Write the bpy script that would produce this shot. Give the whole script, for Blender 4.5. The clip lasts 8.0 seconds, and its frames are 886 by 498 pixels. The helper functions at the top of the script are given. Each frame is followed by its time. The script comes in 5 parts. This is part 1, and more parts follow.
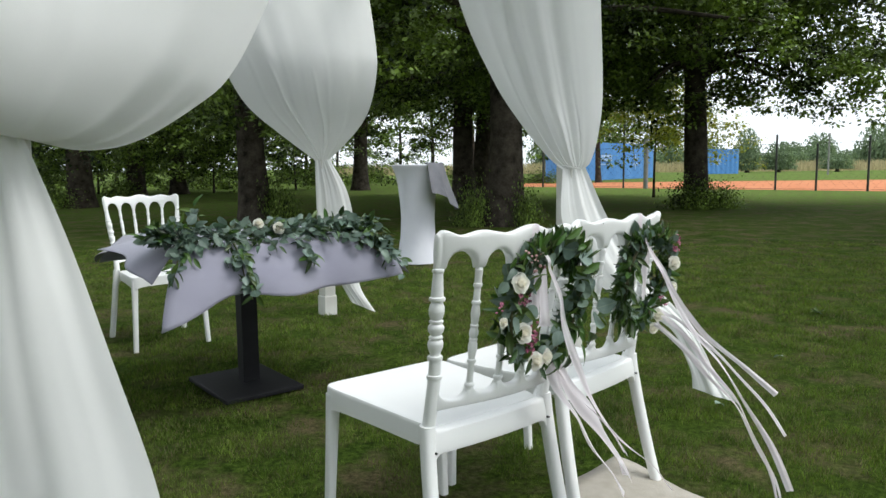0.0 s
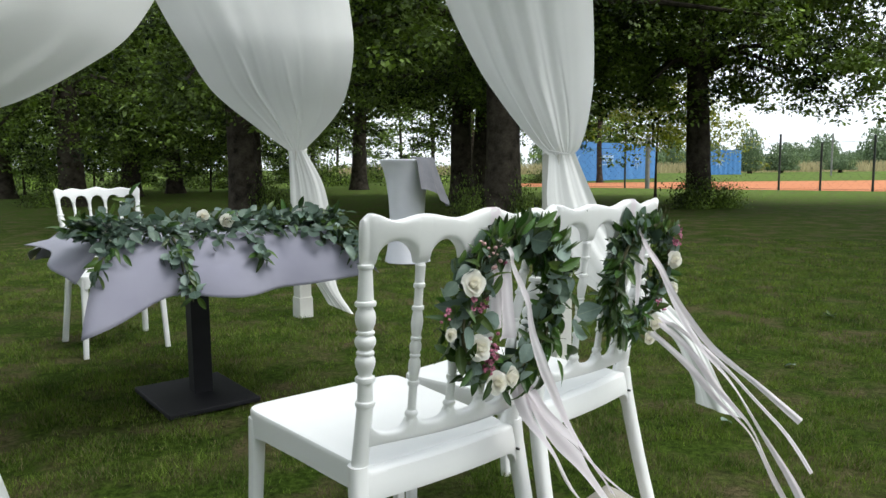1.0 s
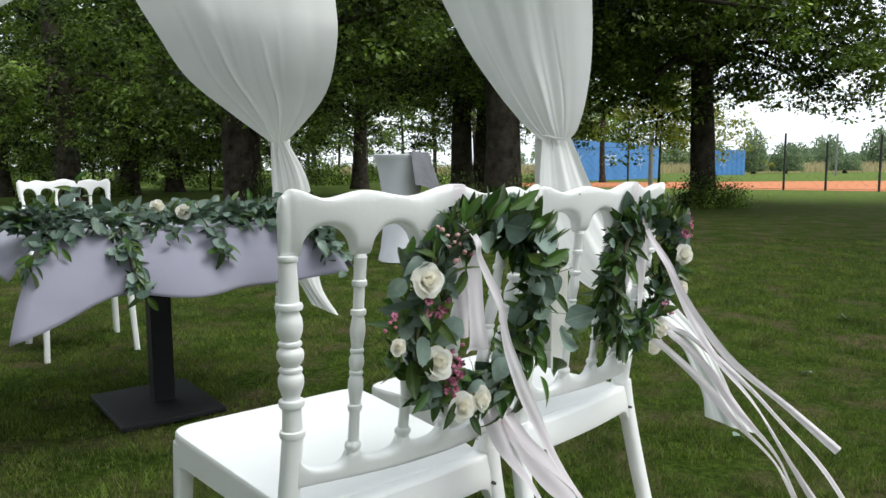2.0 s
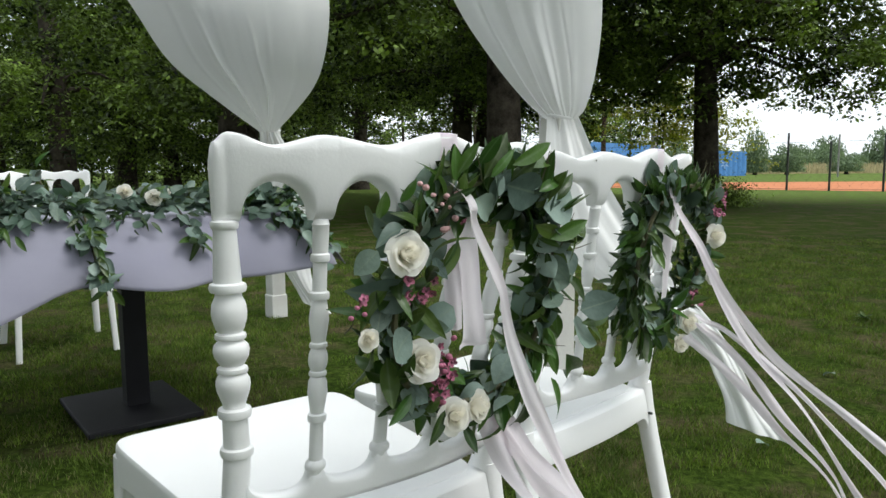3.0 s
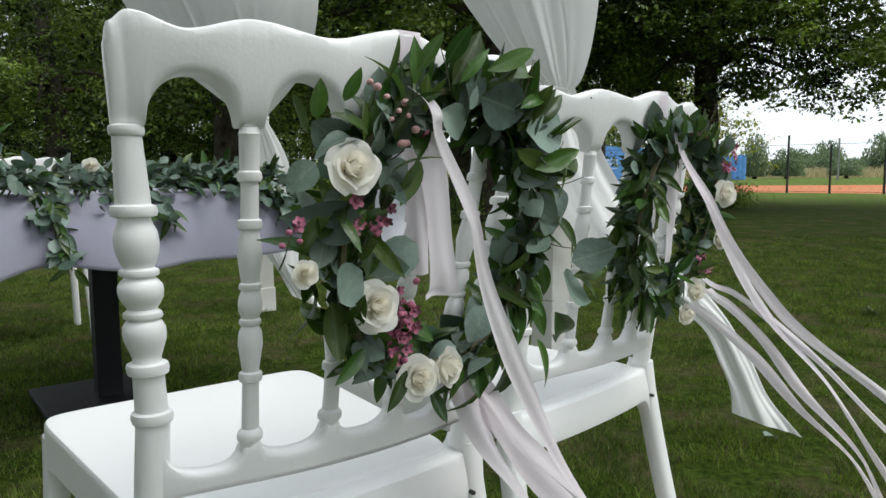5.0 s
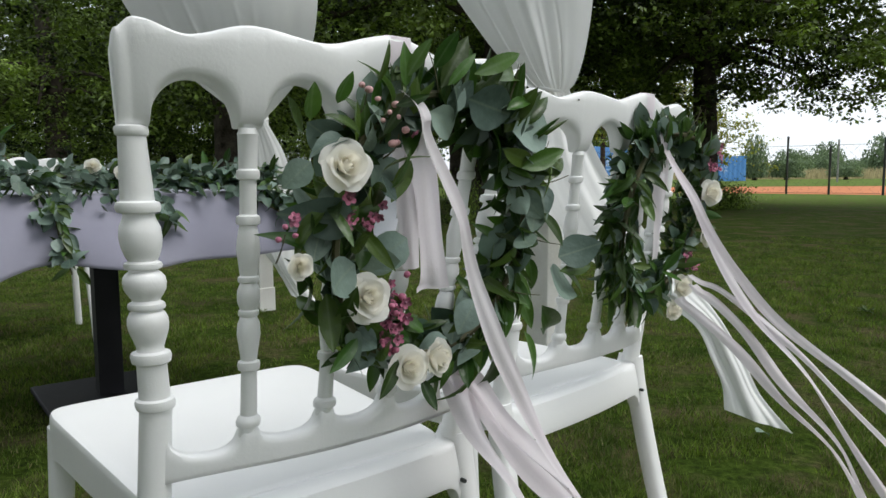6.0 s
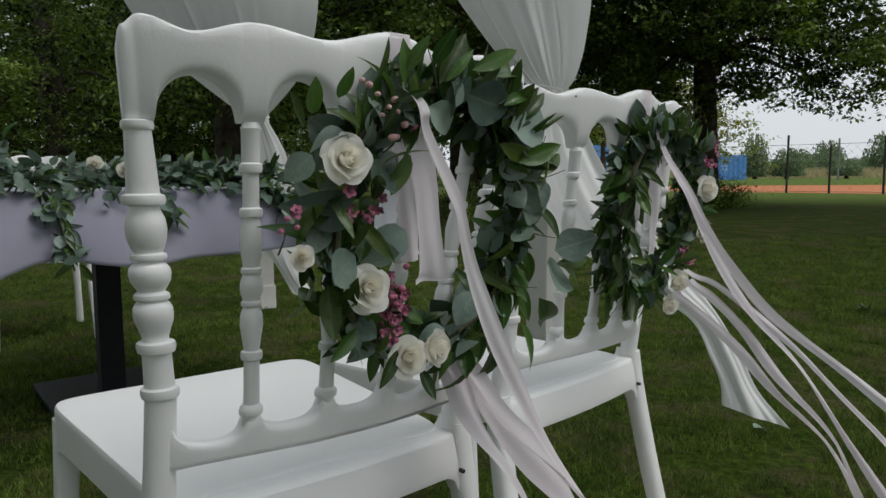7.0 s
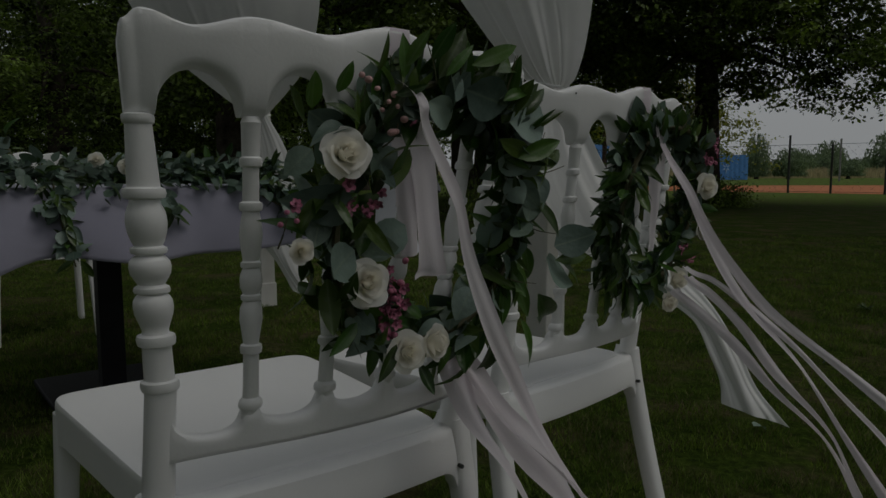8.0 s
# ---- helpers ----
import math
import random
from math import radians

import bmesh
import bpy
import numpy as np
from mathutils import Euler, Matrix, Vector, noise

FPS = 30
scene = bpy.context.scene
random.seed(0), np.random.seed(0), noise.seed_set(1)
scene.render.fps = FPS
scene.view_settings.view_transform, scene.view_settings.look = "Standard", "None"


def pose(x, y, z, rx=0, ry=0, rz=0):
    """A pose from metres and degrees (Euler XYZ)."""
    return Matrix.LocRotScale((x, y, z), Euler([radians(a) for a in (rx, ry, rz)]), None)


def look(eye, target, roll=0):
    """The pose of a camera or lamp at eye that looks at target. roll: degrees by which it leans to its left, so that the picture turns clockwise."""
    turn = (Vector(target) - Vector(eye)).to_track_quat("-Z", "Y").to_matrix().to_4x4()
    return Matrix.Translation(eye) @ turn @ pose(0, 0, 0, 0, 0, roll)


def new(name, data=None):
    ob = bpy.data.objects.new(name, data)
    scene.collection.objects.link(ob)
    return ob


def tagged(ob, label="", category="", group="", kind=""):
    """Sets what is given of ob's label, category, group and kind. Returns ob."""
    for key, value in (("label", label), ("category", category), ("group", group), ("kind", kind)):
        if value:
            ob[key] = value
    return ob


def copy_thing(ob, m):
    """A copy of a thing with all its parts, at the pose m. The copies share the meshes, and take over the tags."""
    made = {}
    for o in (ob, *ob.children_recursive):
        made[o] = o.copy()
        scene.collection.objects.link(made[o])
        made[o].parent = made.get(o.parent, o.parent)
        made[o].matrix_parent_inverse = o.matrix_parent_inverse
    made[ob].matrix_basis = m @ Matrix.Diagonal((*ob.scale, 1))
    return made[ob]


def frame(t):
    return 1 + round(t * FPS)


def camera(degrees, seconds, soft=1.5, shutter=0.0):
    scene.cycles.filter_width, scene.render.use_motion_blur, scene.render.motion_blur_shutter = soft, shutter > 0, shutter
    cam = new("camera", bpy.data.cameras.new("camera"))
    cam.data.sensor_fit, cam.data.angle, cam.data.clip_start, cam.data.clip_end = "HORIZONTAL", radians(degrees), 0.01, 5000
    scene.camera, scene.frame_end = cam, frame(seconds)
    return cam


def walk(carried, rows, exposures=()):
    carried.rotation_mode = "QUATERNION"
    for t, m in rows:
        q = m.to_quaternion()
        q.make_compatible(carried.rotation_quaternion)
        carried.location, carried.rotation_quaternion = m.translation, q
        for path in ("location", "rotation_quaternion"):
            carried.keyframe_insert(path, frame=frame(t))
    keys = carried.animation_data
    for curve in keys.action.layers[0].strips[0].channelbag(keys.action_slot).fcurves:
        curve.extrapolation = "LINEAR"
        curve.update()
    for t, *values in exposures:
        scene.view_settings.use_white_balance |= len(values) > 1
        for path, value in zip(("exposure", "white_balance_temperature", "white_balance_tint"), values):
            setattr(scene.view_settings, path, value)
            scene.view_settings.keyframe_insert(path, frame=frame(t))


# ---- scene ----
cam = camera(63.8, 8.0)
ROWS = [
    (0.0, (0.035, 0.26, 1.067), (0.032, 2.247, 0.84), -0.6),
    (0.5, (0.098, 0.447, 1.038), (0.093, 2.434, 0.812), -0.5),
    (1.0, (0.158, 0.624, 1.005), (0.15, 2.612, 0.78), -0.5),
    (1.5, (0.207, 0.77, 0.982), (0.194, 2.757, 0.757), -0.4),
    (3.0, (0.248, 1.11, 0.893), (0.23, 3.098, 0.673), -0.4),
    (3.5, (0.258, 1.188, 0.861), (0.24, 3.176, 0.645), -0.4),
    (4.0, (0.268, 1.236, 0.831), (0.251, 3.224, 0.616), -0.4),
    (4.5, (0.276, 1.248, 0.809), (0.259, 3.237, 0.597), -0.3),
    (6.0, (0.294, 1.207, 0.8), (0.277, 3.196, 0.595), -0.3),
    (6.5, (0.296, 1.196, 0.798), (0.278, 3.185, 0.592), -0.3),
    (7.0, (0.296, 1.191, 0.795), (0.278, 3.18, 0.587), -0.3),
    (7.5, (0.297, 1.189, 0.795), (0.277, 3.177, 0.585), -0.2),
    (8.0, (0.298, 1.188, 0.791), (0.277, 3.177, 0.58), -0.1),
]
walk(cam, [(t, look(e, a, r)) for t, e, a, r in ROWS],
     exposures=[(0.0, 0.43, 6130, 6), (1.5, 0.45, 6150, 6), (3.0, 0.35, 6170, 6), (4.5, 0.19, 6170, 6), (6.5, 0.04, 6220, 8), (7.0, -0.51, 6250, 8), (7.5, -1.20, 6300, 8), (8.0, -2.18, 6400, 8)])

# ---- light: a bright overcast sky ----
world = bpy.data.worlds.new("sky")
scene.world = world
world.use_nodes = True
nt = world.node_tree
bg = nt.nodes["Background"]
sky = nt.nodes.new("ShaderNodeTexSky")
sky.sky_type, sky.sun_disc = "NISHITA", False
sky.sun_elevation, sky.sun_rotation = radians(54.2), radians(111)
sky.air_density, sky.dust_density, sky.ozone_density = 1.0, 6.0, 1.0
mixw = nt.nodes.new("ShaderNodeMixRGB")
mixw.inputs[0].default_value = 0.75
mixw.inputs[2].default_value = (10.7, 10.9, 11.1, 1)
nt.links.new(sky.outputs[0], mixw.inputs[1])
nt.links.new(mixw.outputs[0], bg.inputs[0])
bg.inputs[1].default_value = 0.12
sun = new("sun", bpy.data.lights.new("sun", "SUN"))
sun.data.energy, sun.data.angle, sun.data.color = 1.4, radians(30), (1.0, 0.97, 0.92)
sun.matrix_world = look((9.4, -0.6, 14), (0, 3, 0))


# ---- materials ----
def mat(name, c1, c2, rough=0.6, scale=20.0, fine=150.0, bump=0.15, metal=0.0, spec=0.5, per_piece=0.0, trans=None, sheen=0.0, span=(0.45, 0.9)):
    """Two-scale varied surface; per_piece varies brightness from piece to piece; trans adds light let through."""
    m = bpy.data.materials.new(name)
    m.use_nodes = True
    t = m.node_tree
    b = t.nodes["Principled BSDF"]
    co = t.nodes.new("ShaderNodeTexCoord")
    n1 = t.nodes.new("ShaderNodeTexNoise")
    n2 = t.nodes.new("ShaderNodeTexNoise")
    n1.inputs["Scale"].default_value, n1.inputs["Detail"].default_value = scale, 4
    n2.inputs["Scale"].default_value, n2.inputs["Detail"].default_value = fine, 3
    for n in (n1, n2):
        t.links.new(co.outputs["Object"], n.inputs["Vector"])
    add = t.nodes.new("ShaderNodeMath")
    add.operation = "MULTIPLY_ADD"
    add.inputs[1].default_value, add.inputs[2].default_value = 0.35, 0.0
    t.links.new(n2.outputs[0], add.inputs[0])
    sm = t.nodes.new("ShaderNodeMath")
    t.links.new(n1.outputs[0], sm.inputs[0])
    t.links.new(add.outputs[0], sm.inputs[1])
    ramp = t.nodes.new("ShaderNodeValToRGB")
    ramp.color_ramp.elements[0].position, ramp.color_ramp.elements[1].position = span
    ramp.color_ramp.elements[0].color, ramp.color_ramp.elements[1].color = (*c1, 1), (*c2, 1)
    t.links.new(sm.outputs[0], ramp.inputs[0])
    col = ramp.outputs[0]
    if per_piece:
        geo = t.nodes.new("ShaderNodeNewGeometry")
        hsv = t.nodes.new("ShaderNodeHueSaturation")
        mp = t.nodes.new("ShaderNodeMapRange")
        mp.inputs[3].default_value, mp.inputs[4].default_value = 1 - per_piece, 1 + per_piece
        t.links.new(geo.outputs["Random Per Island"], mp.inputs[0])
        t.links.new(mp.outputs[0], hsv.inputs["Value"])
        t.links.new(col, hsv.inputs["Color"])
        col = hsv.outputs[0]
    t.links.new(col, b.inputs["Base Color"])
    b.inputs["Roughness"].default_value, b.inputs["Metallic"].default_value = rough, metal
    b.inputs["Specular IOR Level"].default_value = spec
    b.inputs["Sheen Weight"].default_value = sheen
    if bump:
        bp = t.nodes.new("ShaderNodeBump")
        bp.inputs["Strength"].default_value, bp.inputs["Distance"].default_value = bump, 0.004
        t.links.new(n2.outputs[0], bp.inputs["Height"])
        t.links.new(bp.outputs[0], b.inputs["Normal"])
    if trans:
        tr = t.nodes.new("ShaderNodeBsdfTranslucent")
        mul = t.nodes.new("ShaderNodeMixRGB")
        mul.blend_type = "MULTIPLY"
        mul.inputs[0].default_value = 1.0
        mul.inputs[2].default_value = (*trans[1], 1)
        t.links.new(col, mul.inputs[1])
        t.links.new(mul.outputs[0], tr.inputs[0])
        mx = t.nodes.new("ShaderNodeMixShader")
        mx.inputs[0].default_value = trans[0]
        t.links.new(b.outputs[0], mx.inputs[1])
        t.links.new(tr.outputs[0], mx.inputs[2])
        t.links.new(mx.outputs[0], t.nodes["Material Output"].inputs[0])
    return m


M_PLASTIC = mat("white_resin", (0.85, 0.855, 0.85), (0.88, 0.88, 0.875), 0.34, 6, 320, 0.05)
M_CLOTH = mat("lilac_grey_cloth", (0.265, 0.26, 0.335), (0.31, 0.305, 0.38), 0.85, 5, 600, 0.2, sheen=0.3)
M_VOILE = mat("white_voile", (0.86, 0.86, 0.85), (0.89, 0.89, 0.88), 0.8, 3, 500, 0.15, trans=(0.18, (0.97, 0.98, 0.98)), sheen=0.2)
M_BLACK = mat("black_powder_coat", (0.006, 0.006, 0.008), (0.012, 0.012, 0.015), 0.6, 12, 400, 0.1, spec=0.25)
M_BARK = mat("bark", (0.012, 0.01, 0.008), (0.085, 0.072, 0.056), 0.95, 5, 30, 1.0, spec=0.1)
# near-black to bright leaf patches paint in shaded gaps and lit boughs
M_LEAF_DAPPLED = mat("tree_leaf", (0.006, 0.013, 0.0035), (0.22, 0.31, 0.066), 0.5, 0.9, 7, 0.0, span=(0.54, 0.84), spec=0.2, per_piece=0.6, trans=(0.24, (1.25, 1.4, 0.5)))
# yellowish-green foliage, brightened in the colour so that it looks sunlit
M_SUNLIT_LEAF = mat("sunlit_foliage", (0.1, 0.13, 0.02), (0.34, 0.35, 0.08), 0.5, 0.9, 9, 0.0, spec=0.2, per_piece=0.45, trans=(0.5, (1.3, 1.3, 0.5)))
# distant field trees: grey-green leaves with the air's haze put into the colour
M_HAZY_LEAF = mat("hazy_field_leaf", (0.10, 0.14, 0.085), (0.22, 0.285, 0.165), 0.6, 1.5, 9, 0.0, spec=0.15, per_piece=0.35, trans=(0.25, (1.1, 1.2, 0.7)))
M_CLAY = mat("red_clay", (0.44, 0.165, 0.075), (0.52, 0.215, 0.105), 0.95, 0.5, 20, 0.2, spec=0.08)
M_BLUE = mat("blue_windscreen", (0.05, 0.17, 0.42), (0.07, 0.21, 0.48), 0.7, 0.6, 60, 0.1)
M_POST = mat("dark_green_steel", (0.012, 0.016, 0.014), (0.03, 0.035, 0.03), 0.5, 5, 60, 0.1)
M_LILAC = mat("grey_stretch_cover", (0.72, 0.72, 0.79), (0.78, 0.78, 0.84), 0.8, 5, 500, 0.15)


# inner garland leaves: darker copies of the leaf colours that carry the shade
M_RUSCUS_SHADED = mat("ruscus_leaf", (0.011, 0.029, 0.005), (0.05, 0.1, 0.018), 0.33, 3, 18, 0.05, per_piece=0.55, trans=(0.2, (1.3, 1.6, 0.7)))
M_EUCA_SHADED = mat("eucalyptus_leaf", (0.04, 0.075, 0.052), (0.12, 0.18, 0.135), 0.5, 2.5, 14, 0.05, per_piece=0.42, trans=(0.15, (1.2, 1.4, 1.0)))


def leaf_material(name, c1, c2, hue, rough, trans, rib):
    """A single leaf: tone and hue differ from leaf to leaf, a paler midrib and a mottled blade."""
    m = bpy.data.materials.new(name)
    m.use_nodes = True
    t = m.node_tree
    b = t.nodes["Principled BSDF"]
    co = t.nodes.new("ShaderNodeTexCoord")
    info = t.nodes.new("ShaderNodeObjectInfo")
    n1 = t.nodes.new("ShaderNodeTexNoise")
    n1.inputs["Scale"].default_value, n1.inputs["Detail"].default_value = 3.5, 5
    t.links.new(co.outputs["Object"], n1.inputs["Vector"])
    wt = t.nodes.new("ShaderNodeTexWhiteNoise")
    wt.noise_dimensions = "1D"
    t.links.new(info.outputs["Random"], wt.inputs["W"])
    mixf = t.nodes.new("ShaderNodeMath")
    mixf.operation = "MULTIPLY_ADD"
    mixf.inputs[1].default_value = 0.45
    t.links.new(n1.outputs[0], mixf.inputs[0])
    sc = t.nodes.new("ShaderNodeMapRange")
    sc.inputs[3].default_value, sc.inputs[4].default_value = -0.15, 0.7
    t.links.new(info.outputs["Random"], sc.inputs[0])
    t.links.new(sc.outputs[0], mixf.inputs[2])
    ramp = t.nodes.new("ShaderNodeValToRGB")
    ramp.color_ramp.elements[0].color, ramp.color_ramp.elements[1].color = (*c1, 1), (*c2, 1)
    t.links.new(mixf.outputs[0], ramp.inputs[0])
    hs = t.nodes.new("ShaderNodeHueSaturation")
    hm = t.nodes.new("ShaderNodeMapRange")
    hm.inputs[3].default_value, hm.inputs[4].default_value = 0.5 - hue, 0.5 + hue
    t.links.new(wt.outputs["Value"], hm.inputs[0])
    t.links.new(hm.outputs[0], hs.inputs["Hue"])
    t.links.new(ramp.outputs[0], hs.inputs["Color"])
    sep = t.nodes.new("ShaderNodeSeparateXYZ")
    t.links.new(co.outputs["Object"], sep.inputs[0])
    ab = t.nodes.new("ShaderNodeMath")
    ab.operation = "ABSOLUTE"
    t.links.new(sep.outputs[0], ab.inputs[0])
    line = t.nodes.new("ShaderNodeMapRange")
    line.inputs[1].default_value, line.inputs[2].default_value = 0.008, 0.03
    line.inputs[3].default_value, line.inputs[4].default_value = rib, 0.0
    t.links.new(ab.outputs[0], line.inputs[0])
    mx = t.nodes.new("ShaderNodeMixRGB")
    mx.inputs[2].default_value = (0.3, 0.36, 0.24, 1)
    t.links.new(line.outputs[0], mx.inputs[0])
    t.links.new(hs.outputs[0], mx.inputs[1])
    t.links.new(mx.outputs[0], b.inputs["Base Color"])
    b.inputs["Roughness"].default_value = rough
    bp = t.nodes.new("ShaderNodeBump")
    bp.inputs["Strength"].default_value, bp.inputs["Distance"].default_value = 0.25, 0.01
    t.links.new(n1.outputs[0], bp.inputs["Height"])
    t.links.new(bp.outputs[0], b.inputs["Normal"])
    tr = t.nodes.new("ShaderNodeBsdfTranslucent")
    t.links.new(mx.outputs[0], tr.inputs[0])
    sh = t.nodes.new("ShaderNodeMixShader")
    sh.inputs[0].default_value = trans
    t.links.new(b.outputs[0], sh.inputs[1])
    t.links.new(tr.outputs[0], sh.inputs[2])
    t.links.new(sh.outputs[0], t.nodes["Material Output"].inputs[0])
    return m


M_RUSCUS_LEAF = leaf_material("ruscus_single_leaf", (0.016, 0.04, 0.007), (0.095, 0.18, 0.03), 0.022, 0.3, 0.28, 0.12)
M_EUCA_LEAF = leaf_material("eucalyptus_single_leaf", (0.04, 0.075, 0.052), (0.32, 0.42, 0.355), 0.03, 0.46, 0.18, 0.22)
M_STEM = mat("stem", (0.06, 0.07, 0.03), (0.12, 0.1, 0.05), 0.7, 40, 200, 0.1)
M_ROSE = mat("cream_rose_petal", (0.93, 0.92, 0.87), (0.95, 0.945, 0.92), 0.55, 60, 300, 0.06, trans=(0.5, (1.0, 0.97, 0.88)))
M_PINK = mat("pink_waxflower", (0.16, 0.025, 0.07), (0.46, 0.17, 0.25), 0.5, 90, 300, 0.1, per_piece=0.5)
M_BUD = mat("pale_waxflower_bud", (0.42, 0.2, 0.22), (0.62, 0.42, 0.4), 0.5, 90, 300, 0.1, per_piece=0.3)
M_RIBBON = mat("blush_satin", (0.9, 0.845, 0.885), (0.94, 0.895, 0.925), 0.35, 8, 400, 0.1, trans=(0.42, (1.0, 0.97, 0.98)), sheen=0.4)
M_BLADE = mat("grass_blade", (0.039, 0.073, 0.014), (0.16, 0.225, 0.042), 0.7, 4.5, 30, 0.0, spec=0.12, span=(0.42, 0.85), per_piece=0.5, trans=(0.3, (1.3, 1.4, 0.6)))
M_DRYBLADE = mat("dry_blade", (0.1, 0.097, 0.036), (0.21, 0.195, 0.082), 0.7, 0.8, 30, 0.0, per_piece=0.5, trans=(0.2, (1.1, 1.05, 0.8)))
M_STRAW = mat("dry_grass", (0.3, 0.25, 0.12), (0.42, 0.36, 0.2), 0.9, 0.3, 5, 0.3, per_piece=0.3)
M_PANEL = mat("lamp_post_concrete", (0.16, 0.16, 0.15), (0.24, 0.24, 0.22), 0.9, 4, 50, 0.4)
M_PRINT = mat("pale_print", (0.3, 0.42, 0.62), (0.34, 0.46, 0.66), 0.7, 4, 50, 0.1)
M_RUNNER = mat("beige_burlap", (0.38, 0.345, 0.29), (0.47, 0.435, 0.38), 0.95, 20, 500, 0.6)
M_POLE = mat("white_painted_wood", (0.68, 0.66, 0.62), (0.78, 0.77, 0.73), 0.6, 8, 120, 0.25)
M_DRAPE = mat("charcoal_grey_drape", (0.11, 0.11, 0.125), (0.18, 0.18, 0.2), 0.85, 6, 400, 0.2)


def ground_material():
    m = bpy.data.materials.new("lawn_ground")
    m.use_nodes = True
    t = m.node_tree
    b = t.nodes["Principled BSDF"]
    co = t.nodes.new("ShaderNodeTexCoord")

    def noise_node(scale, detail=5):
        n = t.nodes.new("ShaderNodeTexNoise")
        n.inputs["Scale"].default_value, n.inputs["Detail"].default_value = scale, detail
        n.inputs["Roughness"].default_value = 0.65
        t.links.new(co.outputs["Object"], n.inputs["Vector"])
        return n

    def ramp_node(src, stops):
        r = t.nodes.new("ShaderNodeValToRGB")
        e = r.color_ramp.elements
        e[0].position, e[0].color = stops[0][0], (*stops[0][1], 1)
        e[1].position, e[1].color = stops[-1][0], (*stops[-1][1], 1)
        for p, c in stops[1:-1]:
            x = e.new(p)
            x.color = (*c, 1)
        t.links.new(src.outputs[0], r.inputs[0])
        return r

    green = ramp_node(noise_node(38, 8), [(0.3, (0.014, 0.021, 0.007)), (0.5, (0.039, 0.066, 0.0105)), (0.7, (0.088, 0.128, 0.025))])
    tone = ramp_node(noise_node(1.1), [(0.35, (0.75, 0.8, 0.7)), (0.65, (1.15, 1.1, 1.0))])
    mul = t.nodes.new("ShaderNodeMixRGB")
    mul.blend_type, mul.inputs[0].default_value = "MULTIPLY", 1.0
    t.links.new(green.outputs[0], mul.inputs[1])
    t.links.new(tone.outputs[0], mul.inputs[2])
    # lusher green far off; also paints in the brighter light beyond the trees
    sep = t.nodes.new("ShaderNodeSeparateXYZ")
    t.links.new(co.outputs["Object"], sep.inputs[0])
    lush_lit = t.nodes.new("ShaderNodeMapRange")
    lush_lit.inputs[1].default_value, lush_lit.inputs[2].default_value = 13.0, 26.0
    t.links.new(sep.outputs[1], lush_lit.inputs[0])
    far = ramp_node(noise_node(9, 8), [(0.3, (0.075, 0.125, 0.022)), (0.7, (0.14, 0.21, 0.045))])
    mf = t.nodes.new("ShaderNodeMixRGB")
    t.links.new(lush_lit.outputs[0], mf.inputs[0])
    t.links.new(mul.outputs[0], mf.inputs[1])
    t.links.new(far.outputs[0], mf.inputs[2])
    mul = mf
    dirt = ramp_node(noise_node(55, 6), [(0.3, (0.03, 0.024, 0.013)), (0.7, (0.17, 0.14, 0.075))])
    mask = ramp_node(noise_node(2.6, 9), [(0.47, (0, 0, 0)), (0.62, (0.85, 0.85, 0.85))])
    mx = t.nodes.new("ShaderNodeMixRGB")
    t.links.new(mask.outputs[0], mx.inputs[0])
    t.links.new(mul.outputs[0], mx.inputs[1])
    t.links.new(dirt.outputs[0], mx.inputs[2])
    t.links.new(mx.outputs[0], b.inputs["Base Color"])
    b.inputs["Roughness"].default_value = 0.95
    b.inputs["Specular IOR Level"].default_value = 0.02
    bp = t.nodes.new("ShaderNodeBump")
    bp.inputs["Strength"].default_value, bp.inputs["Distance"].default_value = 0.8, 0.03
    t.links.new(noise_node(60, 6).outputs[0], bp.inputs["Height"])
    t.links.new(bp.outputs[0], b.inputs["Normal"])
    return m


M_GROUND = ground_material()


# ---- mesh helpers ----
def part(name, bm, material, parent=None, label="", smooth=True):
    me = bpy.data.meshes.new(name)
    if isinstance(bm, tuple):
        me.from_pydata(*bm)
    else:
        bm.to_mesh(me)
        bm.free()
    if smooth:
        me.polygons.foreach_set("use_smooth", [True] * len(me.polygons))
        me.set_sharp_from_angle(angle=radians(38))
    me.materials.append(material)
    me.update()
    ob = new(name, me)
    ob.parent = parent
    if label:
        tagged(ob, label)
    return ob


def thing(name, label, category, m=Matrix(), group=""):
    ob = new(name)
    ob.empty_display_size = 0.1
    ob.matrix_basis = m
    return tagged(ob, label, category, group)


def grid(bm, rows, close_u=False):
    """Faces between rows of points, each row a list of the same length."""
    vs = [[bm.verts.new(p) for p in r] for r in rows]
    n = len(rows[0])
    for a, b in zip(vs, vs[1:]):
        for k in range(n if close_u else n - 1):
            bm.faces.new((a[k], a[(k + 1) % n], b[(k + 1) % n], b[k]))
    return vs


def tube(bm, rings):
    """Closed tube through rings of points, with end caps."""
    vs = grid(bm, rings, True)
    bm.faces.new(vs[0][::-1])
    bm.faces.new(vs[-1])


def ring(c, r, n=12, a=Vector((1, 0, 0)), b=Vector((0, 1, 0)), sq=1.0):
    """n points round c; sq below 1 squares the outline."""
    out = []
    for k in range(n):
        q = 2 * math.pi * k / n
        x, y = math.cos(q), math.sin(q)
        x, y = math.copysign(abs(x) ** sq, x), math.copysign(abs(y) ** sq, y)
        out.append(Vector(c) + (a * x + b * y) * r if not isinstance(r, tuple) else Vector(c) + a * x * r[0] + b * y * r[1])
    return out


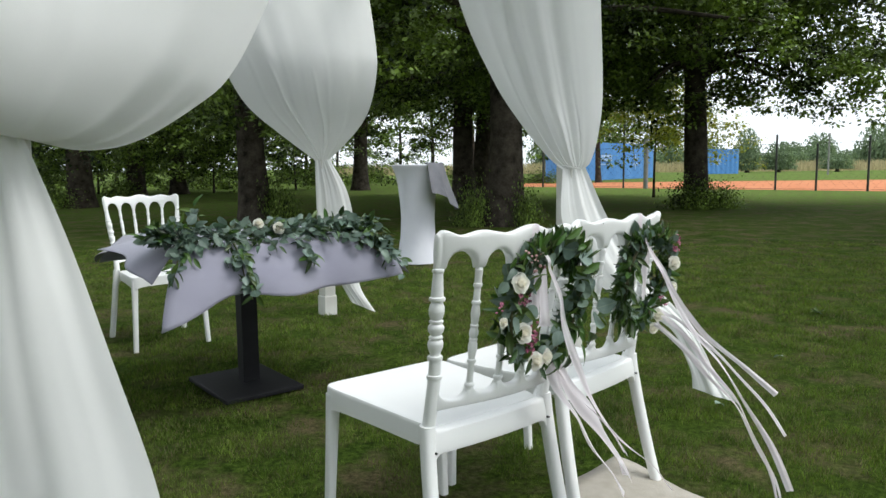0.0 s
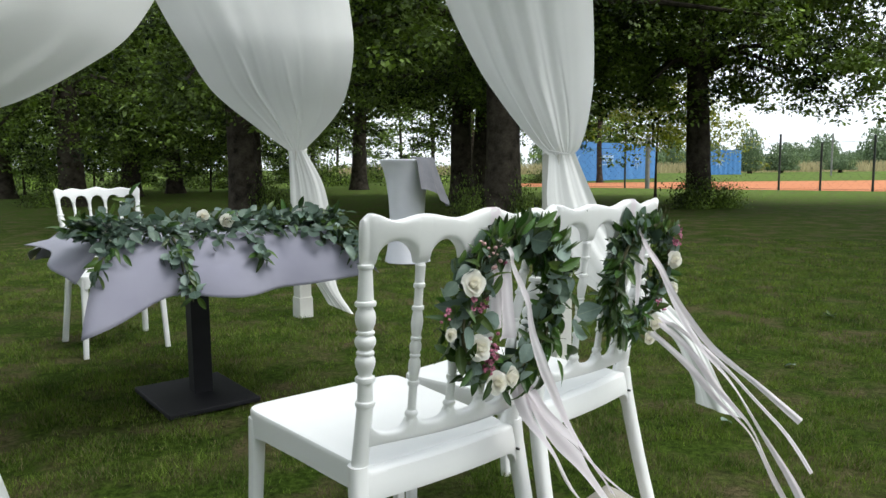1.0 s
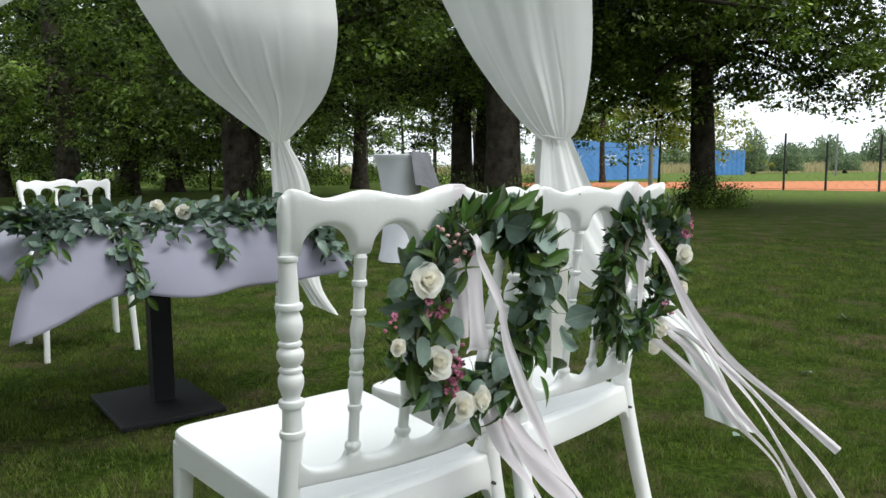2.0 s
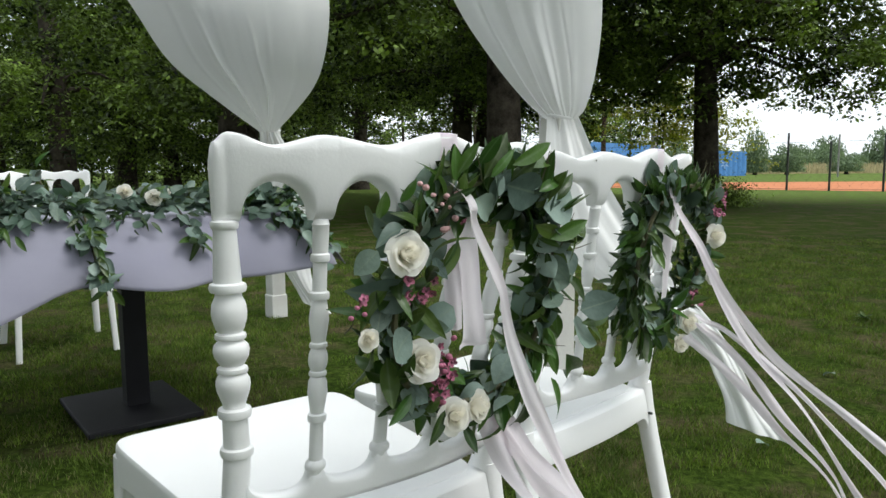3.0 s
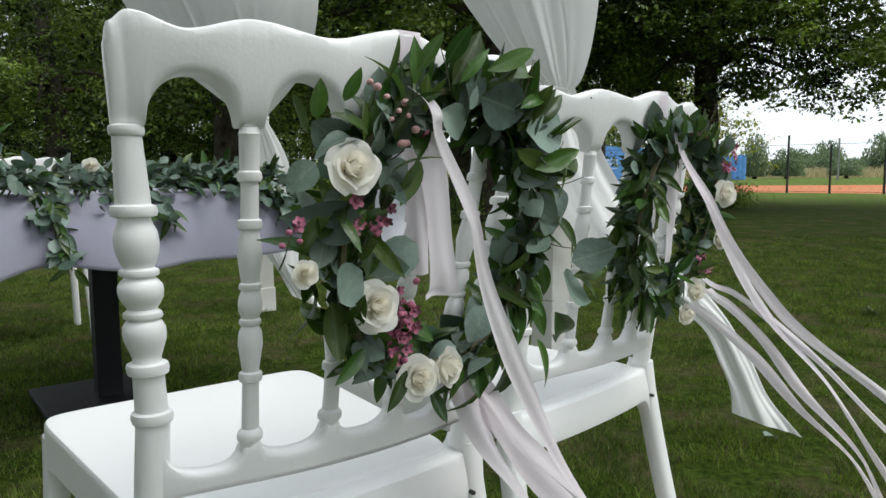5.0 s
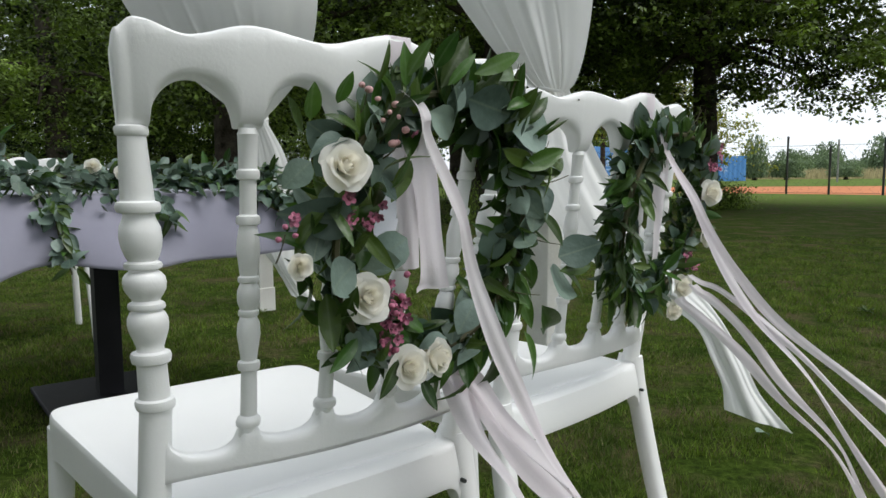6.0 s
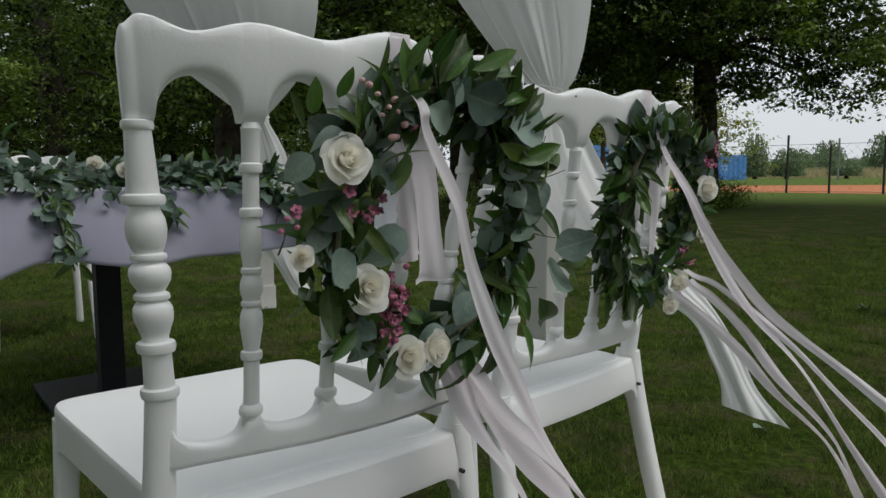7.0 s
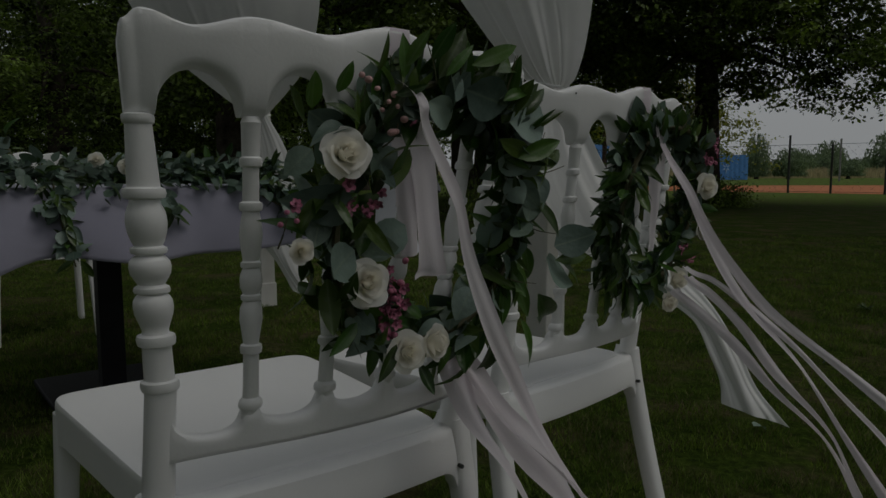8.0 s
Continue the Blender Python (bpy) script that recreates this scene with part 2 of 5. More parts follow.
def box(bm, x0, x1, y0, y1, z0, z1, bev=0.0):
    g = bmesh.ops.create_cube(bm, size=1, matrix=Matrix.LocRotScale(((x0 + x1) / 2, (y0 + y1) / 2, (z0 + z1) / 2), None, (x1 - x0, y1 - y0, z1 - z0)))
    if bev:
        es = list({e for v in g["verts"] for e in v.link_edges})
        bmesh.ops.bevel(bm, geom=es, offset=bev, segments=2, affect="EDGES", profile=0.5)


def table_at(tab, x):
    """Smooth interpolation in a short table of pairs."""
    if x <= tab[0][0]:
        return tab[0][1]
    for (a, p), (b, q) in zip(tab, tab[1:]):
        if x <= b:
            k = (x - a) / (b - a)
            k = k * k * (3 - 2 * k)
            return p + (q - p) * k
    return tab[-1][1]


# ---- ground ----
def ground():
    bm = bmesh.new()
    xs = [-900, -300, -100, -40, -20] + [-12 + i * 0.5 for i in range(49)] + [20, 40, 100, 300, 900]
    ys = [-200, -40, -10] + [-4 + i * 0.5 for i in range(49)] + [30, 60, 150, 400, 1500]
    grid(bm, [[(x, y, (0.012 * noise.noise(Vector((x * 0.6, y * 0.6, 0))) - 0.012 if -12 < x < 12 and -4 < y < 20 else -0.012)) for x in xs] for y in ys])
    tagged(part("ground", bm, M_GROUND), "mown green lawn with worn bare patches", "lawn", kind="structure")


def grass(n, seed, material, name, label, tall):
    """Short mown blades on the near lawn, thin where the soil shows and thicker in tufts."""
    rnd = np.random.default_rng(seed)
    y = 1.2 + 9.5 * rnd.random(n) ** 1.5
    x = 0.1 + (rnd.random(n) * 2 - 1) * (0.9 + 0.68 * y)
    thick = np.array([0.6 * noise.noise(Vector((px * 1.4, py * 1.4, 3.0))) + 0.8 * noise.noise(Vector((px * 5, py * 5, 5.0))) + 0.5 * noise.noise(Vector((px * 14, py * 14, 7.0))) for px, py in zip(x, y)])
    fade = np.clip((y - 1.2) / 0.5, 0, 1) * np.clip((10.7 - y) / 3.5, 0, 1) * np.clip((0.9 + 0.68 * y - np.abs(x - 0.1)) / 0.8, 0, 1)
    keep = rnd.random(n) < (0.55 + 2.0 * thick) * fade
    x, y, thick = x[keep], y[keep], thick[keep]
    n = len(x)
    h = rnd.uniform(0.004, 0.013, n) * tall * (1 + 0.9 * np.clip(thick * 2, -0.5, 1.2))
    a = rnd.uniform(0, 2 * math.pi, n)
    w = rnd.uniform(0.0009, 0.0019, n) * (0.6 + 0.25 * y)
    d = rnd.uniform(0, 2 * math.pi, n)
    l = rnd.uniform(0.6, 2.4, n) * h
    z0 = np.full(n, -0.02)
    p0 = np.stack([x - w * np.cos(a), y - w * np.sin(a), z0], 1)
    p1 = np.stack([x + w * np.cos(a), y + w * np.sin(a), z0], 1)
    p2 = np.stack([x + l * np.cos(d), y + l * np.sin(d), h], 1)
    v = np.stack([p0, p1, p2], 1).reshape(-1, 3)
    g = part("grass", (v.tolist(), [], np.arange(3 * n).reshape(-1, 3).tolist()), material, smooth=False)
    g.name = name
    tagged(g, label, "grass", kind="stuff")


ground()

# ---- chairs ----
# turned profiles: radius, height
POST = [(0.0, 0.452), (0.0151, 0.452), (0.0145, 0.50), (0.0138, 0.578), (0.0162, 0.5795), (0.0171, 0.584), (0.0162, 0.5885), (0.0132, 0.590), (0.0125, 0.620), (0.0160, 0.622), (0.0169, 0.627), (0.0160, 0.632),
        (0.0116, 0.634), (0.0112, 0.639), (0.0132, 0.648), (0.0160, 0.660), (0.0168, 0.669), (0.0163, 0.677), (0.0140, 0.684), (0.0116, 0.687), (0.0146, 0.6885), (0.0153, 0.691), (0.0146, 0.6935), (0.0110, 0.6955), (0.0138, 0.699), (0.0165, 0.703), (0.0174, 0.708), (0.0165, 0.713), (0.0138, 0.7165),
        (0.0110, 0.719), (0.0146, 0.7205), (0.0153, 0.723), (0.0146, 0.7255), (0.0113, 0.727), (0.0135, 0.731), (0.0160, 0.740), (0.0168, 0.748), (0.0158, 0.757), (0.0128, 0.764), (0.0120, 0.768), (0.0166, 0.7695), (0.0177, 0.7735), (0.0166, 0.7775), (0.0132, 0.779), (0.0106, 0.832), (0.0124, 0.8335),
        (0.0129, 0.837), (0.0124, 0.8405), (0.0102, 0.842), (0.008, 0.8425)]
SPINDLE = [(0.0, 0.535), (0.0105, 0.54), (0.0105, 0.553), (0.0132, 0.5545), (0.0138, 0.559), (0.0128, 0.563), (0.0092, 0.566), (0.0086, 0.610), (0.0116, 0.6115), (0.0122, 0.616), (0.0116, 0.6195), (0.0086, 0.621), (0.0104, 0.634), (0.0126, 0.648), (0.0118, 0.660), (0.0088, 0.667),
           (0.0108, 0.6685), (0.0112, 0.671), (0.0108, 0.6735), (0.0088, 0.675), (0.0116, 0.683), (0.0122, 0.690), (0.0116, 0.697), (0.0088, 0.705), (0.0108, 0.7065), (0.0112, 0.709), (0.0108, 0.7115), (0.0088, 0.713), (0.0110, 0.728), (0.0124, 0.738), (0.0108, 0.751), (0.0088, 0.760), (0.0118, 0.7615), (0.0124, 0.765), (0.0118, 0.7685),
           (0.0088, 0.770), (0.0084, 0.800), (0.0114, 0.8015), (0.0120, 0.805), (0.0114, 0.8085), (0.0094, 0.810), (0.0100, 0.838), (0.0106, 0.8395), (0.0098, 0.841), (0.0085, 0.8425)]
HALF = 0.197     # half the distance between the rear posts at the seat
RAKE = 0.185      # how far the back leans per metre of height
SAG = 0.052       # how far the middle of the curved back lies behind its ends
SEAT_RISE = 0.006  # the seat climbs towards its front


def remap(prof, knots, k):
    """A turned profile with its heights moved, piece by piece, and its radii scaled."""
    a, b = [q[0] for q in knots], [q[1] for q in knots]
    return [(k * r, float(np.interp(w, a, b))) for r, w in prof]


POST = remap(POST, ((0.452, 0.452), (0.5, 0.5), (0.584, 0.581), (0.627, 0.6305), (0.669, 0.663), (0.691, 0.6795), (0.708, 0.703), (0.723, 0.719), (0.7735, 0.7724), (0.837, 0.8388), (0.8425, 0.8435)), 1.1)


def shelf(k):
    """Height of the lower rail where a spindle stands on it: the rail is arched."""
    return 0.535 + 0.0235 * (1 - k * k)


def spindle_profile(k):
    b = shelf(k) + 0.0045
    return remap(SPINDLE, ((0.535, b - 0.02), (0.559, b), (0.616, 0.6157), (0.671, 0.6691), (0.709, 0.7022), (0.765, 0.7592), (0.805, 0.8010), (0.841, 0.8385), (0.8425, 0.8425)), 0.9)


def back_v(w, u=HALF):
    """Where the back lies: it leans backwards and bows in plan; the legs splay."""
    bow = -SAG * max(0.0, 1 - abs(u / HALF) ** 2.48)
    return (-RAKE * (w - 0.45) if w > 0.45 else -0.10 * (0.45 - w)) + bow


def fan(w):
    """The back widens upwards."""
    return 1 + 0.487 * max(0.0, w - 0.57)


def lathe(prof, u, n):
    bm = bmesh.new()
    tube(bm, [ring((u * fan(w), back_v(w, u), w), max(r, 0.001), n) for r, w in prof])
    return bm


TOP = [(-1.058, 0.882), (-1.052, 0.905), (-1.032, 0.921), (-0.972, 0.9305), (-0.81, 0.9182), (-0.598, 0.9285), (-0.32, 0.9195), (0.0, 0.934), (0.32, 0.9195), (0.598, 0.9285), (0.81, 0.9182), (0.972, 0.9305), (1.032, 0.921), (1.052, 0.905), (1.058, 0.882)]


def head_rail():
    """Wavy crest rail whose five arches run down into the posts and spindles."""
    bm = bmesh.new()
    rings = []
    n = 300
    bay = HALF * 0.4 / 2
    for i in range(n + 1):
        k = -1.052 + 2.104 * i / n
        u = k * HALF
        top = table_at(TOP, k)
        s = (k + 1) / 2 * 5
        f = s - math.floor(s)
        low = 0.8415
        if 0 < s < 5:
            foot = 0.0108 if (s < 0.5 or s > 4.5) else 0.0095
            d = abs(f - 0.5) * 2 * bay / (bay - foot)
            if d < 1:
                low += 0.0405 * (1 - d ** 2.05) ** (1 / 2.05)
        end = 1.0 if abs(k) < 0.93 else max(0.3, (1 - min(1.0, (abs(k) - 0.93) / 0.124) ** 2.4) ** (1 / 2.4))
        mid, hh = (top + low) / 2, (top - low) / 2
        row = []
        for y, z in ((0.95, -0.86), (1, -0.6), (1, -0.1), (1, 0.3), (0.985, 0.6), (0.9, 0.82), (0.72, 0.93), (0.4, 0.985), (0, 1), (-0.4, 0.985), (-0.72, 0.93), (-0.9, 0.82), (-0.985, 0.6), (-1, 0.3), (-1, -0.1), (-1, -0.5), (-0.93, -0.74), (-0.75, -0.88), (-0.4, -0.975), (0, -1), (0.5, -1), (0.8, -0.97)):
            w = mid + hh * z
            g = min(1.0, max(0.0, (w - 0.842) / 0.04))
            th = (0.0105 + 0.003 * g * g * (3 - 2 * g)) * end
            row.append(Vector((u * fan(w), back_v(w, u) + th * y, w)))
        rings.append(row)
    tube(bm, rings)
    return bm


def low_rail():
    """Arched lower rail, scooped between the spindles, with a soft rounded upper edge."""
    bm = bmesh.new()
    rings = []
    n = 220
    for i in range(n + 1):
        k = -1 + 2 * i / n
        s = (k + 1) / 2 * 5
        f = s - math.floor(s)
        bay = -0.8 + 0.4 * min(4, int(s))
        d = abs(f - 0.5) * 2 / 0.82
        rim = shelf(k)
        if abs(k) > 0.8:
            rim = 0.553 - 0.006 * (abs(k) - 0.8) / 0.2
        low_point = 0.5245 + 0.0145 * (1 - bay * bay / 0.64)
        top = rim - (rim - low_point) * (1 - min(1.0, d) ** 2.7) ** 0.55 if d < 1 else rim
        low = 0.4955 + 0.0135 * (1 - k ** 4)
        row = []
        for y, z in ((1, 0.0), (1, 0.55), (0.96, 0.72), (0.84, 0.87), (0.6, 0.965), (0.25, 1), (-0.25, 1), (-0.6, 0.965), (-0.84, 0.87), (-0.96, 0.72), (-1, 0.55), (-1, 0.0)):
            w = low + (top - low) * z
            row.append(Vector((k * HALF, back_v(w, k * HALF) + 0.0118 * y, w)))
        for y, q in ((-1, 0.004), (-0.9, 0.001), (-0.7, 0.0), (0.7, 0.0), (0.9, 0.001), (1, 0.004)):
            row.append(Vector((k * HALF, back_v(low + q, k * HALF) + 0.0118 * y, low + q)))
        rings.append(row)
    tube(bm, rings)
    return bm


def seat():
    """Dished seat slab that widens and climbs forwards, with a rolled edge and a deep apron that arches between the legs."""
    bm = bmesh.new()
    prof = [(1.0, 0.392), (1.0, 0.425), (1.0, 0.440), (0.997, 0.4455), (0.988, 0.4492), (0.97, 0.4505), (0.94, 0.4505), (0.85, 0.450), (0.6, 0.447), (0.3, 0.445), (0.02, 0.445)]
    rows = []
    N = 128
    for f, z in prof:
        r = []
        for i in range(N):
            q = 2 * math.pi * i / N
            c, s = math.cos(q), math.sin(q)
            x, y = math.copysign(abs(c) ** 0.16, c), math.copysign(abs(s) ** 0.16, s)
            v = 0.234 + y * 0.236 * f
            wide = 0.19 + 0.027 * (v / 0.46)
            zz = z
            if z < 0.4 and f == 1.0:
                along = abs(x) if abs(y) > abs(x) else abs(y)
                zz = 0.372 + 0.022 * (1 - along ** 4)
                if y < 0 and abs(x) >= abs(y):
                    zz = 0.394
                if y < -0.8:
                    zz = 0.402
            r.append((x * wide * f, v, zz + SEAT_RISE * v))
        rows.append(r)
    vs = grid(bm, rows, True)
    bm.faces.new(vs[-1])
    # underside
    low = [bm.verts.new((v.co.x * 0.96, 0.234 + (v.co.y - 0.234) * 0.96, v.co.z)) for v in vs[0]]
    up = [bm.verts.new((v.co.x, v.co.y, 0.43 + SEAT_RISE * v.co.y)) for v in low]
    for k in range(N):
        j = (k + 1) % N
        bm.faces.new((vs[0][j], vs[0][k], low[k], low[j]))
        bm.faces.new((low[j], low[k], up[k], up[j]))
    bm.faces.new(up[::-1])
    return bm


def apron():
    """The rear edge of the seat: a rounded beam that runs with fillets into both legs."""
    bm = bmesh.new()
    rings = []
    n = 80
    for i in range(n + 1):
        k = -1 + 2 * i / n
        e = max(0.0, (abs(k) - 0.87) / 0.13)
        top = 0.4475 + 0.016 * max(0.0, (abs(k) - 0.93) / 0.07) ** 2.2
        low = 0.385 - 0.026 * (1 - math.sqrt(max(0.0, 1 - e * e)))
        mid, hh = (top + low) / 2, (top - low) / 2
        back = -0.0135 - 0.012 * (1 - k * k)
        row = []
        for y, z in ((0.022, 1.0), (0.006, 1.0), (back * 0.25, 0.985), (back * 0.7, 0.92), (back * 0.95, 0.8), (back, 0.62), (back - 0.001, 0.1), (back - 0.002, -0.6), (back * 0.95, -0.88), (back * 0.6, -0.99), (0.004, -1), (0.012, -0.9), (0.016, 0.0)):
            w = mid + hh * z
            row.append(Vector((k * (HALF - 0.004), y + 0.10 * min(0.0, w - 0.45), w)))
        rings.append(row)
    tube(bm, rings)
    return bm


def front_leg(s):
    bm = bmesh.new()
    rings = []
    for k in range(7):
        w = 0.43 * (1 - k / 6)
        r = 0.0140 + 0.005 * (w / 0.43) ** 2
        rings.append(ring((s * (0.196 + 0.02 * (1 - w / 0.43)), 0.446 - r * 0.3 + 0.006 * (1 - w / 0.43), w), r, 16, sq=0.6))
    tube(bm, rings[::-1])
    return bm


def rear_leg(s):
    bm = bmesh.new()
    rings = []
    for k in range(10):
        w = 0.458 * (1 - k / 9)
        r = 0.0172 + 0.001 * (w / 0.47)
        rings.append(ring((s * (HALF + 0.004 + 0.03 * (1 - w / 0.47)) + 0.012 * (1 - w / 0.47), back_v(w) - 0.03 * (1 - w / 0.47) ** 2, w), (r, r * 1.05), 16, sq=0.82))
    tube(bm, rings[::-1])
    return bm


def chair(label, m):
    ch = thing("banquet_chair", label, "chair", m, "white banquet chairs")
    part("seat", seat(), M_PLASTIC, ch)
    part("apron", apron(), M_PLASTIC, ch)
    part("head_rail", head_rail(), M_PLASTIC, ch)
    part("lower_rail", low_rail(), M_PLASTIC, ch)
    for s in (-1, 1):
        part("post", lathe(POST, s * HALF, 20), M_PLASTIC, ch)
        part("rear_leg", rear_leg(s), M_PLASTIC, ch)
        part("front_leg", front_leg(s), M_PLASTIC, ch)
        bm = bmesh.new()
        w = 0.395
        tube(bm, [ring((s * (HALF - 0.002), back_v(w) - q, w), 0.003, 8, Vector((1, 0, 0)), Vector((0, 0, 1))) for q in (0.016, 0.0235)])
        part("screw_cap", bm, M_POST, ch)
    for j in range(1, 5):
        part("spindle", lathe(spindle_profile(0.4 * j - 1), (0.4 * j - 1) * HALF, 18), M_PLASTIC, ch)
    return ch


POSE_A = pose(0.1436, 2.0175, 0.0, 0, 0.34, 39.54)
POSE_B = pose(0.5225, 2.425, -0.0113, -2.0, 0, 45.8)
chair_a = chair("glossy white resin chair with turned spindles, wreath on back", POSE_A)
chair_b = copy_thing(chair_a, POSE_B)
tagged(chair_b, "glossy white resin chair standing close beside its twin")


def chip(ch, k, w, size):
    """A small dark knock in the resin of the crest rail."""
    bm = bmesh.new()
    c = Vector((k * HALF * fan(w), back_v(w, k * HALF) - 0.0136, w))
    vs = [bm.verts.new(c + Vector((size * math.cos(q) * (1 + 0.3 * math.sin(3 * q)), 0, 0.6 * size * math.sin(q)))) for q in [2 * math.pi * i / 10 for i in range(10)]]
    o = bm.verts.new(c - Vector((0, 0.0007, 0)))
    for i in range(10):
        bm.faces.new((vs[i], vs[(i + 1) % 10], o))
    part("chip", bm, M_POST, ch, "small dark chip")


chip(chair_b, -0.70, 0.914, 0.0024)
chair_c = copy_thing(chair_a, pose(-1.90, 4.90, -0.02, 1.2, 0.4, 216.4))
tagged(chair_c, "white resin chair facing the covered table, no wreath")


# ---- leaves and flowers ----
def leaf_mesh(name, width, point, curl, fold, material):
    """A leaf one unit long along +y: two halves folded on a midrib, drooping towards the tip."""
    bm = bmesh.new()
    rows = []
    n = 7
    for i in range(n + 1):
        t = i / n
        w = width * (math.sin(math.pi * min(1, t ** point)) ** 0.8 if 0 < t < 1 else 0.02)
        z = -curl * t * t
        y = t * (1 - 0.25 * abs(curl) * t)
        rows.append([(-w, y, z + fold * w), (-w * 0.5, y, z + fold * w * 0.35), (0, y, z), (w * 0.5, y, z + fold * w * 0.35), (w, y, z + fold * w)])
    grid(bm, rows)
    me = bpy.data.meshes.new(name)
    bm.to_mesh(me)
    bm.free()
    me.polygons.foreach_set("use_smooth", [True] * len(me.polygons))
    me.materials.append(material)
    return me


RUSCUS = [leaf_mesh("ruscus_leaf", w, p, c, f, M_RUSCUS_LEAF) for w, p, c, f in ((0.165, 0.85, 0.12, 0.35), (0.14, 0.8, 0.4, 0.3), (0.19, 0.8, -0.2, 0.45), (0.15, 0.75, 0.65, 0.5), (0.12, 0.85, 0.25, 0.2))]
EUCA = [leaf_mesh("eucalyptus_leaf", w, p, c, f, M_EUCA_LEAF) for w, p, c, f in ((0.36, 0.8, 0.15, 0.25), (0.32, 0.75, 0.45, 0.3), (0.40, 0.9, -0.15, 0.2), (0.29, 0.7, 0.6, 0.35), (0.37, 0.8, -0.35, 0.1))]


def piece(name, me, parent, m):
    ob = new(name, me)
    ob.parent = parent
    ob.matrix_basis = m
    return ob


def aim(at, along, up, size):
    """A pose with +y along a direction and +z near up."""
    y = Vector(along).normalized()
    x = y.cross(Vector(up))
    if x.length < 1e-4:
        x = y.orthogonal()
    x.normalize()
    z = x.cross(y)
    return Matrix.Translation(at) @ Matrix((x, y, z)).transposed().to_4x4() @ Matrix.Scale(size, 4)


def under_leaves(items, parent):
    """The crowded inner leaves of a garland or wreath, as one shaded-colour part for each kind."""
    for kind, material in ((RUSCUS, M_RUSCUS_SHADED), (EUCA, M_EUCA_SHADED)):
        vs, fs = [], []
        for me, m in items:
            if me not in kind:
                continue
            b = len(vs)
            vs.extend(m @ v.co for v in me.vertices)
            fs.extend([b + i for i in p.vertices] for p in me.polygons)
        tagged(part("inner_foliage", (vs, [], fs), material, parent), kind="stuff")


def petal_mesh(r, h, wide, flare, openness, n, seed):
    """One curved petal of a rose one unit across that looks along +z."""
    rnd = random.Random(seed)
    bm = bmesh.new()
    rows = []
    for i in range(7):
        t = i / 6
        rr = r * (0.2 + 0.8 * math.sin(t * math.pi / 2)) + flare * openness * max(0, t - 0.55) ** 1.4 * 2.0
        z = -0.25 + (h + 0.2) * t - flare * openness * max(0, t - 0.7) * 1.3
        half = wide * math.pi / n * (0.5 + 0.5 * math.sin(math.pi * min(1, t * 0.62 + 0.12))) * (1 if t < 0.95 else 0.86)
        row = []
        for j in range(9):
            sx = j / 8 * 2 - 1
            r2 = rr * (1 + 0.07 * sx) + 0.02 * t * math.sin(sx * 4 + seed)
            row.append((r2 * math.cos(sx * half), r2 * math.sin(sx * half), z - 0.09 * t * t * sx * sx * sx * sx + 0.015 * t * math.sin(sx * 5 + 2 * seed)))
        rows.append(row)
    grid(bm, rows)
    me = bpy.data.meshes.new("petal")
    bm.to_mesh(me)
    bm.free()
    me.polygons.foreach_set("use_smooth", [True] * len(me.polygons))
    me.materials.append(M_ROSE)
    return me


def heart_mesh(turns):
    """The rolled heart of a rose: one spiral sheet."""
    bm = bmesh.new()
    rows = []
    for i in range(8):
        t = i / 7
        row = []
        for j in range(40):
            q = j / 39
            r = (0.02 + 0.16 * q) * (0.45 + 0.55 * math.sin(t * math.pi / 2)) + 0.02 * max(0, t - 0.8) * q
            a = q * turns * 2 * math.pi
            row.append((r * math.cos(a), r * math.sin(a), -0.2 + 0.66 * t - 0.05 * q + 0.012 * math.sin(3 * a)))
        rows.append(row)
    grid(bm, rows)
    me = bpy.data.meshes.new("rose")
    bm.to_mesh(me)
    bm.free()
    me.polygons.foreach_set("use_smooth", [True] * len(me.polygons))
    me.materials.append(M_ROSE)
    return me


HEART = heart_mesh(2.3)
LAYERS = [(5, 0.44, 0.26, 1.5, 0.34), (4, 0.37, 0.36, 1.45, 0.18), (3, 0.28, 0.42, 1.5, 0.08), (3, 0.20, 0.44, 1.5, 0.02)]
PETALS = [[[petal_mesh(r, h, wide, flare, op, n, 3 * li + v) for v in (0, 1)] for li, (n, r, h, wide, flare) in enumerate(LAYERS)] for op in (1.0, 0.5, 1.5)]


def rose(parent, m, kind, seed):
    """A rose as a rolled heart with its petals round it."""
    rnd = random.Random(seed)
    ro = piece("rose", HEART, parent, m)
    for li, (n, *_) in enumerate(LAYERS):
        for k in range(n):
            q = 2 * math.pi * (k + 0.5 * li + rnd.uniform(-0.12, 0.12)) / n
            tip = Matrix.Rotation(rnd.uniform(-0.12, 0.12) + (0.1 if li == 0 else 0), 4, "Y")
            piece("petal", PETALS[kind][li][k % 2], ro, Matrix.Rotation(q, 4, "Z") @ tip @ Matrix.Scale(rnd.uniform(0.92, 1.06), 4))
    return ro


